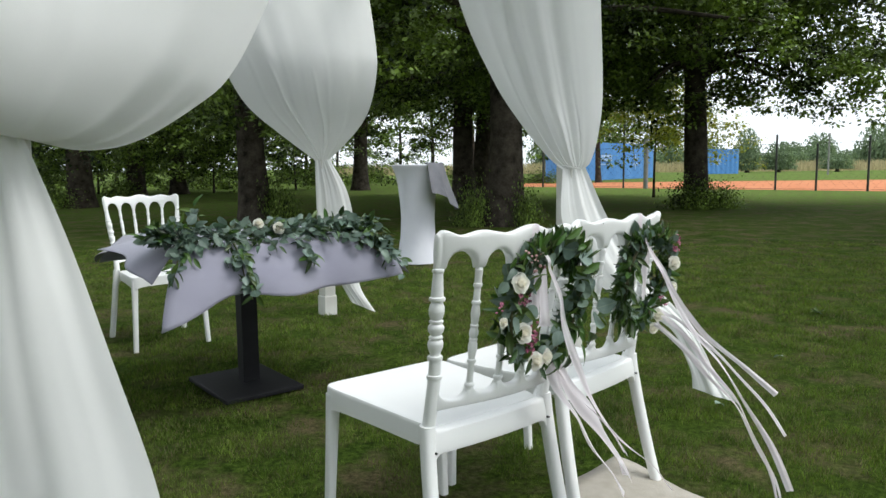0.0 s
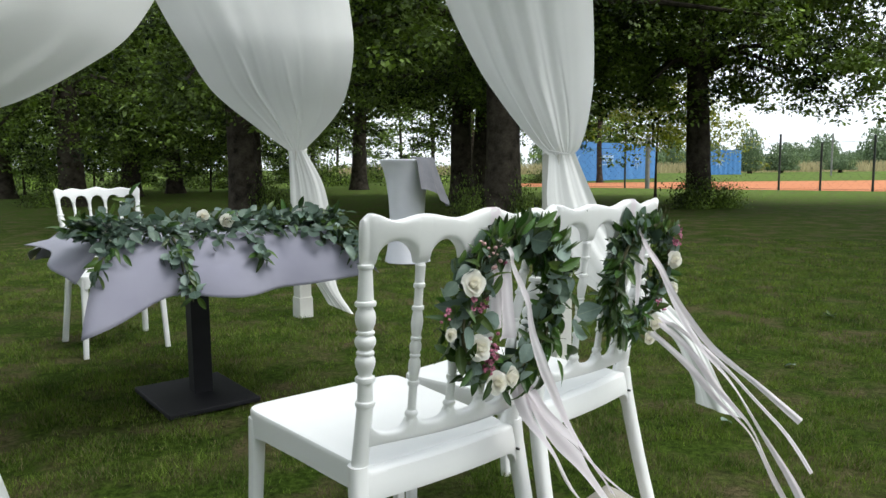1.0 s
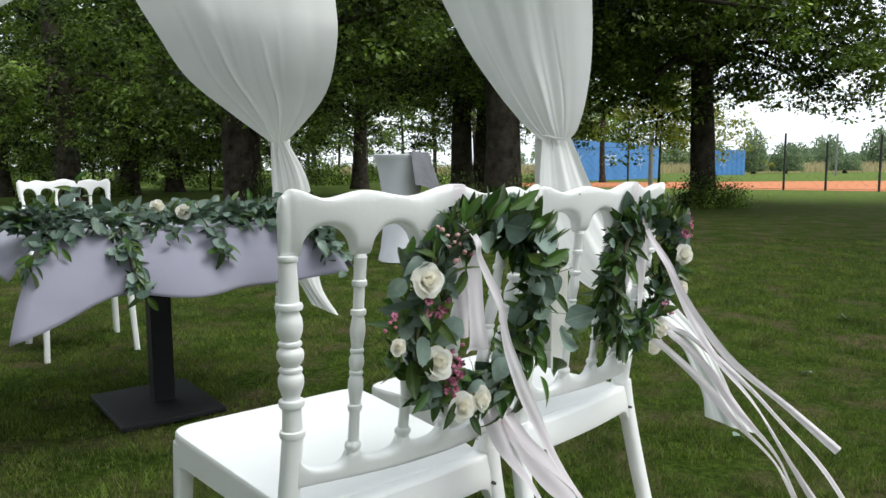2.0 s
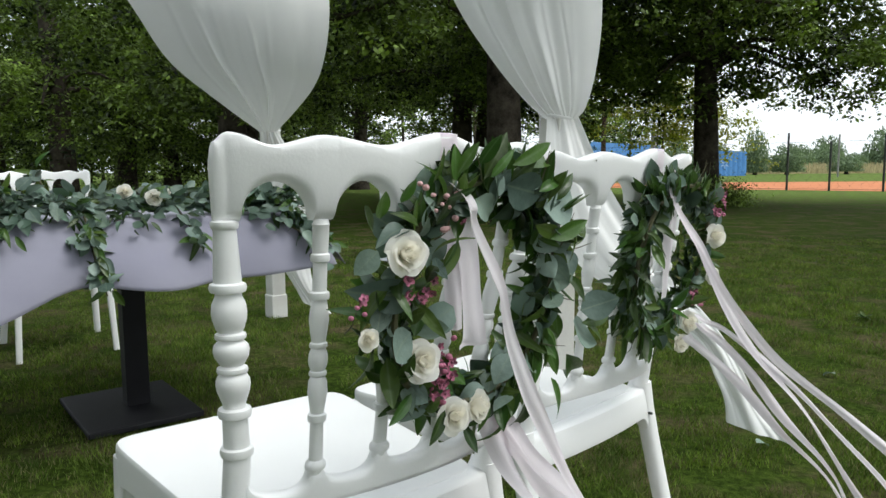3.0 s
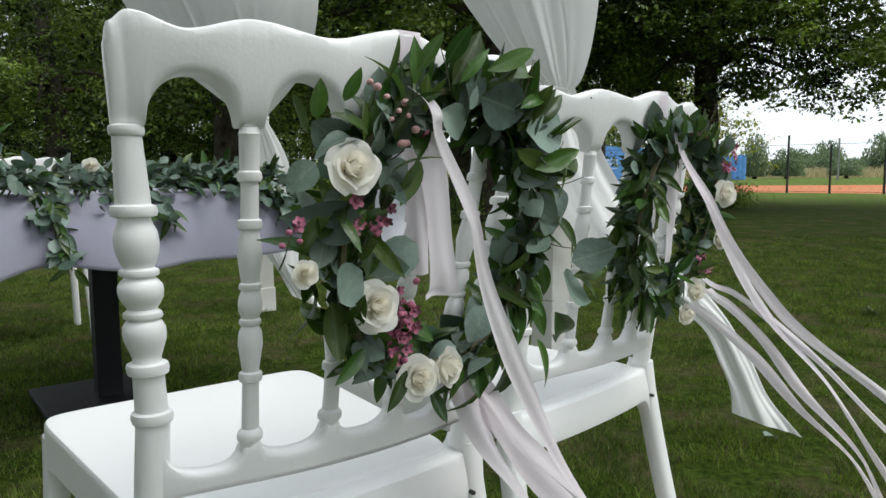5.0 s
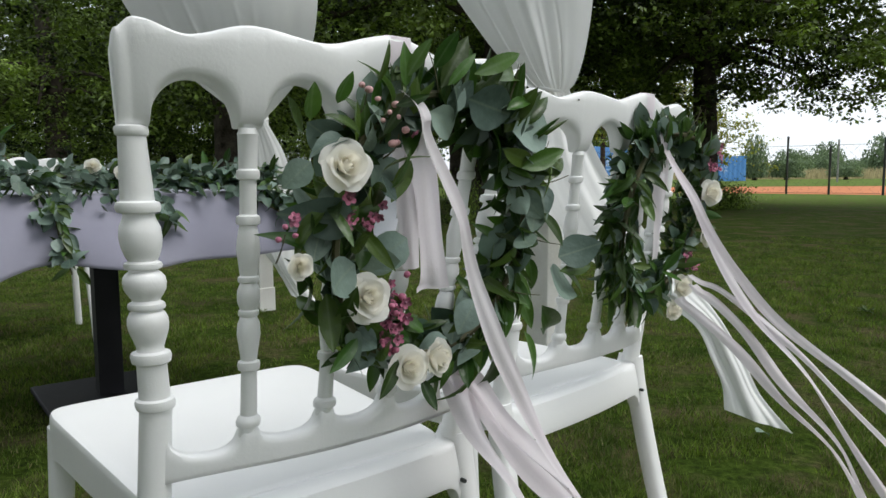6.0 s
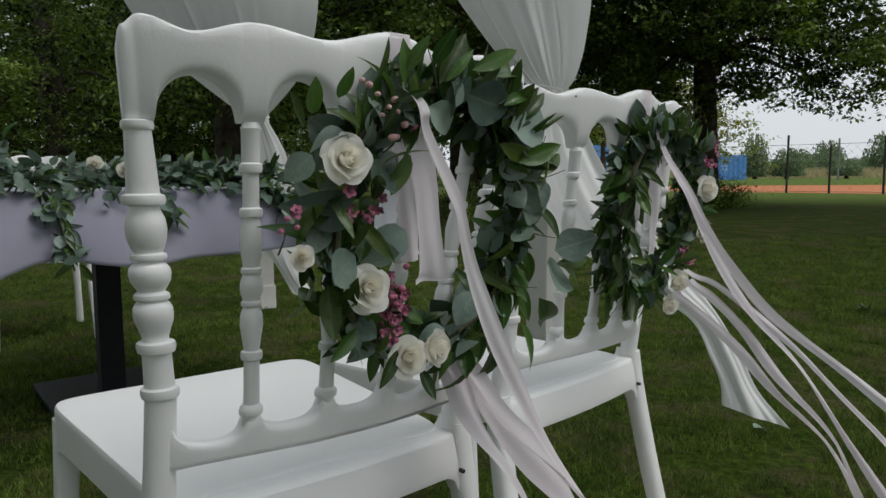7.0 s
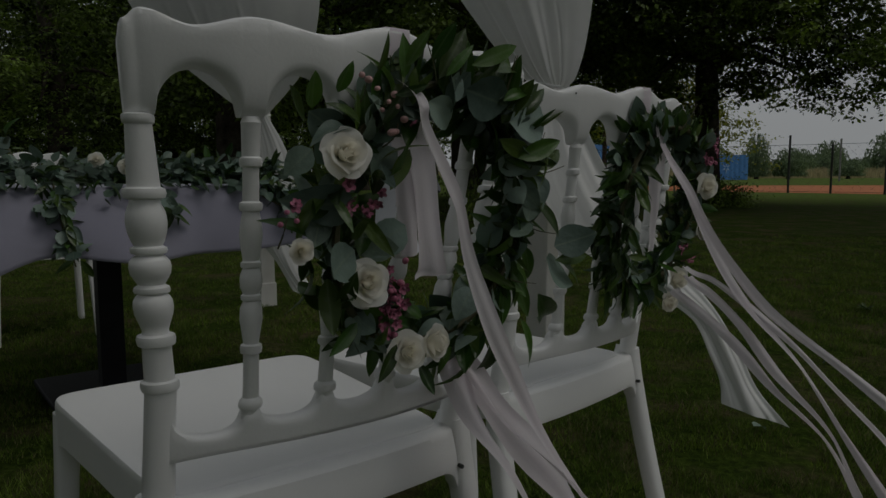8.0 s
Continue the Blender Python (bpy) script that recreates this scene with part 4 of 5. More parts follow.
# ---- wreaths ----
def wreath(chair_pose, label, mirror, centre, half, seed, blooms, size=1.0, bold=((), ())):
    """A leafy ring in the plane of a chair's back, with roses, waxflowers and ribbons; u across, w up, out towards the rear."""
    rnd = random.Random(seed)
    wr = thing("wreath", label, "wreath", chair_pose, "chair wreaths")

    def spot(u, w, out=0.05):
        return Vector((u, -0.2 * (w - 0.45) - 0.018 - out, w))

    back = Vector((0, -1, 0.0))

    def on_ring(q, f=1.0, out=0.05):
        c, s = math.cos(q), math.sin(q)
        return spot(centre[0] + mirror * half[0] * f * math.copysign(abs(c) ** 0.8, c), centre[1] + half[1] * f * math.copysign(abs(s) ** (0.8 if s > 0 else 1.0), s), out)

    def taken(at, k=0.62):
        return any((at.x - b[0]) ** 2 + (at.z - b[1]) ** 2 < (b[2] * k) ** 2 for b in blooms)

    part("hoop", stem_mesh([on_ring(2 * math.pi * k / 24) for k in range(25)], 0.004, 96, 1.0), M_STEM, wr)
    for kind, (u0, w0, u1, w1) in zip(bold[0], bold[1]):
        a, b = spot(u0, w0, 0.062), spot(u1, w1, 0.066 + rnd.uniform(-0.012, 0.012))
        along = b - a
        up = back + Vector((rnd.gauss(0, 0.3), 0, rnd.gauss(0.25, 0.3)))
        if kind == "e":
            piece("eucalyptus_leaf", rnd.choice(EUCA), wr, aim(a, along, up, along.length * 1.04))
        else:
            piece("ruscus_leaf", rnd.choice(RUSCUS), wr, aim(a, along, up, along.length * 1.04))
    for i in range(330):
        q = 2 * math.pi * i / 330 + rnd.uniform(-0.1, 0.1)
        right = math.cos(q) > 0.05
        top = math.sin(q) > 0.55
        f = rnd.uniform(0.78, 1.2) if right else rnd.uniform(0.72, 1.16)
        if top:
            f = rnd.uniform(0.86, 1.06)
        at = on_ring(q, f, rnd.uniform(0.026, 0.062))
        if taken(at):
            continue
        rad = Vector((mirror * math.cos(q), 0, math.sin(q)))
        tan = Vector((-mirror * math.sin(q), 0, math.cos(q)))
        if right and not top:
            along = -tan * rnd.uniform(0.2, 1.0) + rad * rnd.uniform(-0.4, 1.1)
        elif top:
            along = Vector((rnd.uniform(-0.5, 1.0) * mirror, 0, 1)) * 0.8 + rad * 0.2
        else:
            along = rad * rnd.uniform(-0.6, 0.8) + tan * rnd.uniform(-1.0, 0.6)
        along += back * rnd.uniform(-0.3, 0.7)
        up = back + Vector((rnd.gauss(0, 0.9), rnd.gauss(0, 0.4), rnd.gauss(0.3, 0.9)))
        ruscus = rnd.random() < (0.74 if right else 0.82 if top else 0.6)
        if ruscus:
            piece("ruscus_leaf", rnd.choice(RUSCUS), wr, aim(at, along, up, size * (rnd.uniform(0.036, 0.058) if top else rnd.uniform(0.034, 0.062))))
        else:
            piece("eucalyptus_leaf", rnd.choice(EUCA), wr, aim(at, along, up, size * rnd.uniform(0.028, 0.047)))
    fill = []
    for i in range(420):
        q = rnd.uniform(0, 2 * math.pi) if i < 330 else rnd.uniform(0.6, 1.9)
        at = on_ring(q, rnd.uniform(0.8, 1.14), rnd.uniform(0.012, 0.042))
        along = Vector((rnd.gauss(0, 1), rnd.gauss(-0.1, 0.3), rnd.gauss(0, 1)))
        fill.append((rnd.choice(RUSCUS if rnd.random() < 0.8 else EUCA), aim(at, along, back + Vector((rnd.gauss(0, 0.7), 0, rnd.gauss(0, 0.7))), size * rnd.uniform(0.03, 0.052))))
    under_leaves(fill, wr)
    # leaf tips that hang below
    for i in range(16):
        q = rnd.uniform(-1.9, -0.35)
        at = on_ring(q, 1.02, 0.055)
        if taken(at, 0.9):
            continue
        piece("ruscus_leaf", rnd.choice(RUSCUS), wr, aim(at, (rnd.uniform(-0.5, 0.5), -0.1, -1), back + Vector((rnd.gauss(0, 0.5), 0, 0)), size * rnd.uniform(0.045, 0.07)))
    # thin twigs with needle tips between the leaves
    for i in range(9):
        q = rnd.uniform(0.9, 2.2) if i < 5 else rnd.uniform(-0.8, 0.6)
        a = on_ring(q, 1.0, 0.06)
        d = (Vector((mirror * math.cos(q), -0.3, math.sin(q))) + Vector((rnd.gauss(0, 0.5), 0, rnd.gauss(0, 0.3)))).normalized()
        part("twig", stem_mesh([a, a + d * 0.022, a + d * 0.045 + Vector((rnd.gauss(0, 0.005), 0, 0.003))], 0.0009, 6, 0.5), M_STEM, wr)

    def flower(u, w, size, kind, tilt=(0, 0)):
        rose(wr, aim(spot(u, w, 0.074), (0.1 + tilt[0], 0.2, 1), back + Vector((tilt[0], 0, 0.3 + tilt[1])), size), kind, int(9999 * w))

    def sprig(u, w, n, opened=0.6):
        for _ in range(n):
            at = spot(u + rnd.uniform(-0.012, 0.012), w + rnd.uniform(-0.015, 0.015), rnd.uniform(0.058, 0.076))
            up = back + Vector((rnd.gauss(0, 0.6), 0, rnd.gauss(0.2, 0.6)))
            if rnd.random() < opened:
                piece("waxflower", BLOSSOM, wr, aim(at, (rnd.gauss(0, 1), 0.1, rnd.gauss(0, 1)), up, rnd.uniform(0.010, 0.015)))
            else:
                piece("waxflower_bud", BUD if opened > 0.3 else PALE_BUD, wr, aim(at, (rnd.gauss(0, 1), 0.1, rnd.gauss(0, 1)), up, rnd.uniform(0.008, 0.013)))
        foot = spot(u + rnd.uniform(-0.01, 0.01), w - 0.03, 0.03)
        part("twig", stem_mesh([foot, spot(u, w - 0.015, 0.055), spot(u, w, 0.06)], 0.001, 6, 0.6), M_STEM, wr)

    return wr, spot, flower, sprig


WREATH_A = pose(0.1582, 2.0004, 0.0241, 0, 0, 42) @ Matrix.Scale(0.97, 4)
WREATH_B = pose(0.519, 2.418, 0, 0, 0, 47)
BLOOMS_A = [(-0.084, 0.809, 0.038, 0), (-0.044, 0.682, 0.038, 0), (0.058, 0.602, 0.038, 1), (0.021, 0.597, 0.036, 0), (-0.122, 0.72, 0.022, 1)]
# the broadest leaves of the near wreath: foot and tip
BOLD_A = ("eeeeeeeeeeeeerrrrerr", [
    (-0.06, 0.762, -0.128, 0.759), (-0.054, 0.715, -0.1, 0.691), (-0.112, 0.813, -0.136, 0.79), (0.007, 0.737, -0.044, 0.708), (0.018, 0.863, 0.064, 0.836),
    (0.042, 0.893, 0.077, 0.849), (0.067, 0.878, 0.132, 0.862), (0.14, 0.848, 0.215, 0.858), (0.15, 0.835, 0.225, 0.829), (0.191, 0.759, 0.202, 0.705),
    (0.245, 0.683, 0.285, 0.636), (0.257, 0.697, 0.31, 0.709), (-0.033, 0.8, -0.03, 0.772), (0.094, 0.899, 0.173, 0.933), (0.028, 0.886, 0.059, 0.939),
    (0.132, 0.862, 0.193, 0.892), (0.205, 0.794, 0.25, 0.826), (0.12, 0.658, 0.094, 0.622), (0.001, 0.815, -0.021, 0.775), (-0.016, 0.883, -0.021, 0.923)])
# long ruscus leaves that stand out of the near wreath: foot and tip
SPIKES_A = [
    (0.01, 0.902, 0.019, 0.933), (-0.021, 0.892, -0.012, 0.921), (0.03, 0.887, 0.049, 0.916), (0.063, 0.901, 0.121, 0.926), (0.117, 0.869, 0.147, 0.89), (-0.055, 0.883, -0.048, 0.911),
    (-0.095, 0.863, -0.095, 0.888), (-0.12, 0.848, -0.131, 0.877), (-0.068, 0.837, -0.096, 0.857), (-0.032, 0.865, -0.001, 0.873), (-0.026, 0.788, -0.01, 0.817), (0.12, 0.828, 0.179, 0.805),
    (0.154, 0.808, 0.209, 0.827), (0.198, 0.756, 0.258, 0.717), (0.254, 0.68, 0.316, 0.682), (0.263, 0.679, 0.312, 0.65), (0.231, 0.638, 0.29, 0.566), (0.205, 0.608, 0.251, 0.54),
    (0.16, 0.595, 0.156, 0.517), (0.12, 0.57, 0.095, 0.529), (0.008, 0.607, -0.015, 0.575), (0.044, 0.578, 0.054, 0.546), (-0.127, 0.837, -0.157, 0.859)]
BLOOMS_B = [(0.158, 0.768, 0.036, 0), (0.125, 0.607, 0.038, 1), (0.11, 0.568, 0.034, 1), (0.185, 0.69, 0.031, 1)]


def rail_band(parent, chair_pose, k, width):
    """The ribbon's loop laid over the crest rail at k of its half width."""
    top = table_at(TOP, k)
    to = parent.matrix_basis.inverted() @ chair_pose
    bm = bmesh.new()
    rows = []
    prof = [(1, 0.885), (1.06, top - 0.03), (1.06, top - 0.014), (0.8, top - 0.001), (0, top + 0.0008), (-0.8, top - 0.001), (-1.06, top - 0.014), (-1.06, top - 0.03), (-1.08, 0.885), (-1.1, 0.868)]
    for y, w in prof:
        rows.append([to @ Vector(((k * HALF + width * q) * fan(w), back_v(w, k * HALF) + 0.0138 * y, w)) for q in (-0.5, -0.17, 0.17, 0.5)])
    grid(bm, rows)
    part("ribbon_loop", bm, M_RIBBON, parent)


wr, spot, flower, sprig = wreath(WREATH_A, "leafy wreath with cream roses and pink waxflowers on a chair", 1, (0.062, 0.742), (0.132, 0.141), 21, BLOOMS_A, 1.0, BOLD_A)
for (u, w, sz, k), tilt in zip(BLOOMS_A, ((0.2, 1.25), (-0.2, 0.15), (0.5, 0.2), (-0.3, 0.3), (-0.4, 0.2))):
    flower(u, w, sz, k, tilt)
for u, w, n in ((-0.072, 0.768, 6), (-0.036, 0.762, 8), (-0.131, 0.749, 5), (0.0, 0.656, 17), (-0.004, 0.632, 10), (-0.003, 0.689, 5)):
    sprig(u, w, n)
for u, w, n in ((-0.026, 0.86, 6), (-0.016, 0.84, 4), (-0.058, 0.875, 3)):
    sprig(u, w, n, 0.1)
rnd = random.Random(77)
for u0, w0, u1, w1 in SPIKES_A:
    a, b = spot(u0, w0, 0.07), spot(u1, w1, 0.082)
    piece("ruscus_leaf", rnd.choice(RUSCUS), wr, aim(a, b - a, Vector((rnd.gauss(0, 0.35), -1, rnd.gauss(0.2, 0.35))), (b - a).length * 1.08 + 0.004))
rail_band(wr, POSE_A, 0.02, 0.02)
ribbon("ribbon", [spot(-0.006, 0.885, 0.03), spot(-0.011, 0.859, 0.085), spot(-0.003, 0.832, 0.095), spot(0.027, 0.776, 0.1), spot(0.052, 0.737, 0.1), spot(0.09, 0.67, 0.1), spot(0.135, 0.583, 0.11), spot(0.2, 0.49, 0.12), spot(0.268, 0.395, 0.15), spot(0.34, 0.28, 0.19)], 0.027, 0.7, 1, wr)
ribbon("ribbon", [spot(0.012, 0.865, 0.028), spot(0.03, 0.84, 0.03), spot(0.043, 0.796, 0.035), spot(0.056, 0.738, 0.04), spot(0.064, 0.69, 0.045), spot(0.066, 0.674, 0.045)], 0.044, 0.25, 2, wr)
ribbon("ribbon", [spot(0.0, 0.86, 0.025), spot(0.022, 0.79, 0.03), spot(0.036, 0.70, 0.04)], 0.022, -0.5, 3, wr)
ribbon("ribbon", [spot(0.09, 0.61, 0.03), spot(0.105, 0.585, 0.045), spot(0.138, 0.546, 0.055), spot(0.175, 0.497, 0.075), spot(0.23, 0.432, 0.095), spot(0.29, 0.362, 0.115), spot(0.36, 0.27, 0.15), spot(0.42, 0.17, 0.17)], 0.05, 0.5, 4, wr)
ribbon("ribbon", [spot(0.085, 0.61, 0.03), spot(0.11, 0.55, 0.06), spot(0.16, 0.45, 0.1), spot(0.25, 0.3, 0.16), spot(0.33, 0.17, 0.22)], 0.034, 0.6, 5, wr)
ribbon("ribbon", [spot(0.095, 0.61, 0.03), spot(0.15, 0.52, 0.08), spot(0.25, 0.4, 0.14), spot(0.38, 0.27, 0.22), spot(0.48, 0.16, 0.28)], 0.012, 1.5, 6, wr)

wr, spot, flower, sprig = wreath(WREATH_B, "leafy wreath with cream roses, blush ribbons blowing from it", -1, (0.05, 0.733), (0.124, 0.13), 33, BLOOMS_B, 0.9)
for u, w, sz, k in BLOOMS_B:
    flower(u, w, sz, k, (-0.5, 0.15))
for u, w, n in ((0.165, 0.82, 12), (0.165, 0.648, 11), (0.14, 0.66, 5), (0.15, 0.85, 5)):
    sprig(u, w, n)
inv = WREATH_B.inverted()


def here(x, y, z):
    return inv @ Vector((x, y, z))


rail_band(wr, POSE_B, 0.02, 0.02)
start = [spot(0.022, 0.885, 0.032), here(0.62, 2.29, 0.849)]
ribbon("ribbon", start + [here(0.65, 2.3, 0.79), here(0.677, 2.31, 0.74), here(0.715, 2.287, 0.66), here(0.76, 2.26, 0.58), here(0.811, 2.22, 0.505), here(0.865, 2.18, 0.42), here(0.92, 2.13, 0.31), here(0.96, 2.09, 0.19)], 0.022, 1.2, 7, wr)
ribbon("ribbon", start + [here(0.655, 2.3, 0.785), here(0.684, 2.305, 0.735), here(0.722, 2.28, 0.66), here(0.765, 2.255, 0.6), here(0.815, 2.225, 0.55), here(0.875, 2.19, 0.5), here(0.94, 2.15, 0.44)], 0.017, -1.2, 8, wr)
ribbon("ribbon", [spot(0.03, 0.84, 0.03), spot(0.05, 0.75, 0.04), spot(0.06, 0.66, 0.045)], 0.035, 0.4, 9, wr)
ribbon("ribbon", [here(0.66, 2.33, 0.605), here(0.676, 2.31, 0.588), here(0.74, 2.272, 0.525), here(0.795, 2.24, 0.463), here(0.85, 2.2, 0.39), here(0.9, 2.17, 0.3), here(0.94, 2.14, 0.2), here(0.96, 2.12, 0.1)], 0.02, 0.8, 10, wr)
ribbon("ribbon", [here(0.675, 2.33, 0.64), here(0.698, 2.297, 0.63), here(0.73, 2.275, 0.607), here(0.77, 2.25, 0.572), here(0.83, 2.215, 0.51), here(0.9, 2.17, 0.43), here(0.96, 2.13, 0.33)], 0.012, -0.8, 11, wr)
ribbon("ribbon", [here(0.68, 2.33, 0.625), here(0.698, 2.297, 0.611), here(0.744, 2.27, 0.557), here(0.787, 2.244, 0.5), here(0.835, 2.2, 0.43), here(0.875, 2.17, 0.355), here(0.91, 2.13, 0.26), here(0.93, 2.1, 0.16)], 0.02, 0.7, 12, wr)

# ---- beige runner on the lawn ----
bm = bmesh.new()
grid(bm, [[(0.505 * u - 0.67 * v, -0.863 * u - 0.74 * v, 0.012 + 0.012 * noise.noise(Vector((u * 5, v * 5, 0)))) for u in [i * 0.05 for i in range(11)]] for v in [j * 0.05 for j in range(9)]])
rn = part("burlap_runner", bm, M_RUNNER)
rn.matrix_basis = pose(0.651, 2.742, 0.006)
sol = rn.modifiers.new("thickness", "SOLIDIFY")
sol.thickness = 0.006
tagged(rn, "beige burlap runner lying on the grass", "runner")


# ---- trees ----
def crown_mesh(seed, n, rx, rz, clumps, leaf, bare=(0.8, -2.8), flat=0.0, material=None):
    """Leaves on drooping sprays; none hang low within a radius of the trunk. flat: the share of a level underside."""
    rnd = np.random.default_rng(seed)
    cl = rnd.normal(size=(clumps, 3))
    cl /= np.linalg.norm(cl, axis=1)[:, None]
    cl *= rnd.uniform(0.2, 1.0, (clumps, 1)) ** 0.5
    q, r = rnd.uniform(0, 2 * math.pi, clumps), rnd.random(clumps) ** 0.5
    z = rnd.uniform(-1, 1, clumps)
    r *= 1 - 0.45 * np.clip(z, 0, 1)
    level = np.stack([r * np.cos(q), r * np.sin(q), z], 1)
    cl = np.where(rnd.random((clumps, 1)) < flat, level, cl) * (rx, rx, rz)
    cs = rnd.uniform(0.6, 1.35, (clumps, 1))
    # each spray carries tufts that reach outwards and hang a little, each tuft a handful of leaves
    tufts = clumps * 22
    k = np.arange(tufts) % clumps
    out2 = cl[:, :2] / (np.linalg.norm(cl[:, :2], axis=1)[:, None] + 1e-6)
    a, b = out2[k, 0], out2[k, 1]
    off = np.clip(rnd.normal(size=(tufts, 3)), -1.7, 1.7)
    lx, ly = off[:, 0] * 0.75, off[:, 1] * 0.6
    hang = -0.16 * np.clip(off[:, 0] + 0.6, 0, 3) ** 2 - 0.1 * ly ** 2
    tuft = cl[k] + np.stack([lx * a - ly * b, lx * b + ly * a, off[:, 2] * 0.24 + hang], 1) * cs[k]
    j = rnd.integers(0, tufts, n)
    near = np.clip(rnd.normal(size=(n, 3)), -1.6, 1.6)
    p = tuft[j] + near * (0.2, 0.2, 0.075) * rnd.uniform(0.7, 1.5, (tufts, 1))[j]
    keep = (np.hypot(p[:, 0], p[:, 1]) > bare[0]) | (p[:, 2] > bare[1])
    p, near, n = p[keep], near[keep], int(keep.sum())
    up = near * 0.35 + rnd.normal(size=(n, 3)) * 0.38 + (0, 0, 0.65)
    a = np.cross(up, rnd.normal(size=(n, 3)))
    a /= np.linalg.norm(a, axis=1)[:, None]
    b = np.cross(up, a)
    b /= np.linalg.norm(b, axis=1)[:, None]
    s = rnd.uniform(0.6, 1.25, (n, 1)) * leaf
    v = np.stack([p - a * s, p + b * s * 0.62 - a * s * 0.1, p + a * s, p - b * s * 0.62 - a * s * 0.1], 1).reshape(-1, 3)
    me = bpy.data.meshes.new("crown")
    me.from_pydata(v.tolist(), [], np.arange(4 * n).reshape(-1, 4).tolist())
    me.materials.append(material or M_LEAF_DAPPLED)
    me.update()
    return me, cl


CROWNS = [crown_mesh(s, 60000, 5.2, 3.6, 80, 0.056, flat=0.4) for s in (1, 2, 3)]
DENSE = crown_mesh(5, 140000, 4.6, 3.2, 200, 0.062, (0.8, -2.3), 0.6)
YOUNG = crown_mesh(6, 9000, 1.9, 1.15, 26, 0.055, (0.2, -1.0), 0.2, M_SUNLIT_LEAF)
FAR_CROWNS = [crown_mesh(s, 5500, 5.5, 4.0, 60, 0.17, (1.8, -2.2)) for s in (7, 8)]


def trunk(r, h, seed, n=14):
    bm = bmesh.new()
    rings = []
    for k in range(19):
        w = h * (k / 18) ** 1.2
        rad = r * (1 + 0.4 * math.exp(-w / 0.35)) * (1 - 0.65 * w / h)
        c = (0.12 * math.sin(w * 0.45 + seed), 0.1 * math.cos(w * 0.5 + seed), w - 0.03)
        rg = ring(c, rad, n)
        rings.append([Vector(c) + (p - Vector(c)) * (1 + 0.12 * noise.noise(Vector((i * 1.1, w * 0.7, seed)))) for i, p in enumerate(rg)])
    tube(bm, rings)
    return bm


def tree(x, y, r, h, cz, seed, scale=1.0, far=False, limbs=7):
    t = thing("tree", "tall broad-leaved park tree with dark furrowed bark" if not far else "slender tree in the far woods", "tree", pose(x, y, 0), "park trees" if not far else "woods trees")
    part("trunk", trunk(r, h, seed), M_BARK, t)
    me, cl = DENSE if seed == 2 else YOUNG if seed == 99 else (FAR_CROWNS if far else CROWNS)[seed % (2 if far else 3)]
    turn = seed * 1.3
    cm = Matrix.Translation((0, 0, cz)) @ Matrix.Rotation(turn, 4, "Z") @ Matrix.Scale(scale, 4)
    piece("crown", me, t, cm)
    low = sorted(range(len(cl)), key=lambda i: cl[i][2])
    for k in range(limbs):
        tip = cm @ Vector(cl[low[k * 3 + 1]])
        z0 = min(max(3.2 if h > 6 else 1.2, tip.z * 0.8), h * 0.7)
        b0 = Vector((0, 0, z0))
        part("limb", stem_mesh([b0, b0.lerp(tip, 0.4) + Vector((0, 0, 0.5)), tip], r * 0.3, 10, 0.25), M_BARK, t)
    return t


for i, (x, y, r, h, cz, sc) in enumerate([
    (1.07, 13.4, 0.33, 10, 6.2, 0.95), (6.38, 18.5, 0.31, 10, 5.75, 1.0), (-3.78, 14.8, 0.3, 10, 5.6, 0.95), (0.75, 22.0, 0.34, 11, 5.8, 1.05), (1.45, 25.0, 0.3, 11, 5.8, 1.0),
    (-12.2, 28.6, 0.37, 11, 5.6, 1.1), (-10.9, 21.5, 0.37, 11, 5.2, 1.05), (-12.2, 33, 0.36, 11, 6.0, 1.1), (-16.8, 28, 0.37, 11, 5.6, 1.1), (-6.8, 27, 0.34, 11, 5.9, 1.05), (-4.0, 36, 0.38, 12, 7.0, 1.2)]):
    tree(x, y, r, h, cz, i + 1, sc)

tagged(tree(7.3, 24.5, 0.04, 4.2, 2.75, 99, 1.0, False, 3), "young tree, yellowish-green leaves coloured as if sunlit", group="young trees")

rnd = random.Random(9)
for i in range(15):
    x = -42 + i * 3.65 + rnd.uniform(-1.2, 1.2)
    y = 50 + rnd.uniform(-5, 14)
    tree(x, y, rnd.uniform(0.1, 0.22), 11, rnd.uniform(7.5, 8.8), 40 + i, rnd.uniform(0.8, 1.05), True, 3)

# trees added out of view on the right, for their shade on the lawn
for i, (x, y) in enumerate(((17.0, 14.3), (13.0, 8.4), (12.2, 3.0))):
    tagged(tree(x, y, 0.33, 10, 5.8, 260 + i, 0.97, True, 3), "tall broad-leaved park tree with dark furrowed bark", "tree", "park trees")
# more added out of view, left and behind, to hold back sky light
for i, (x, y) in enumerate(((-7.2, 0.8), (-10.5, 5.5), (-10, -4), (-5.5, -5.5), (-1.0, -9.5), (-8.0, -9.0), (4.5, -12.0), (-4.4, -3.4))):
    tree(x, y, 0.3, 10, 6.2, 240 + i, 0.95, True, 3)


for i in range(12):
    x = -62 + i * 5.3 + rnd.uniform(-1, 1)
    tree(x, 70 + rnd.uniform(-6, 10), rnd.uniform(0.1, 0.2), 9, rnd.uniform(4.2, 6.0), 140 + i, rnd.uniform(0.8, 1.05), True, 3)


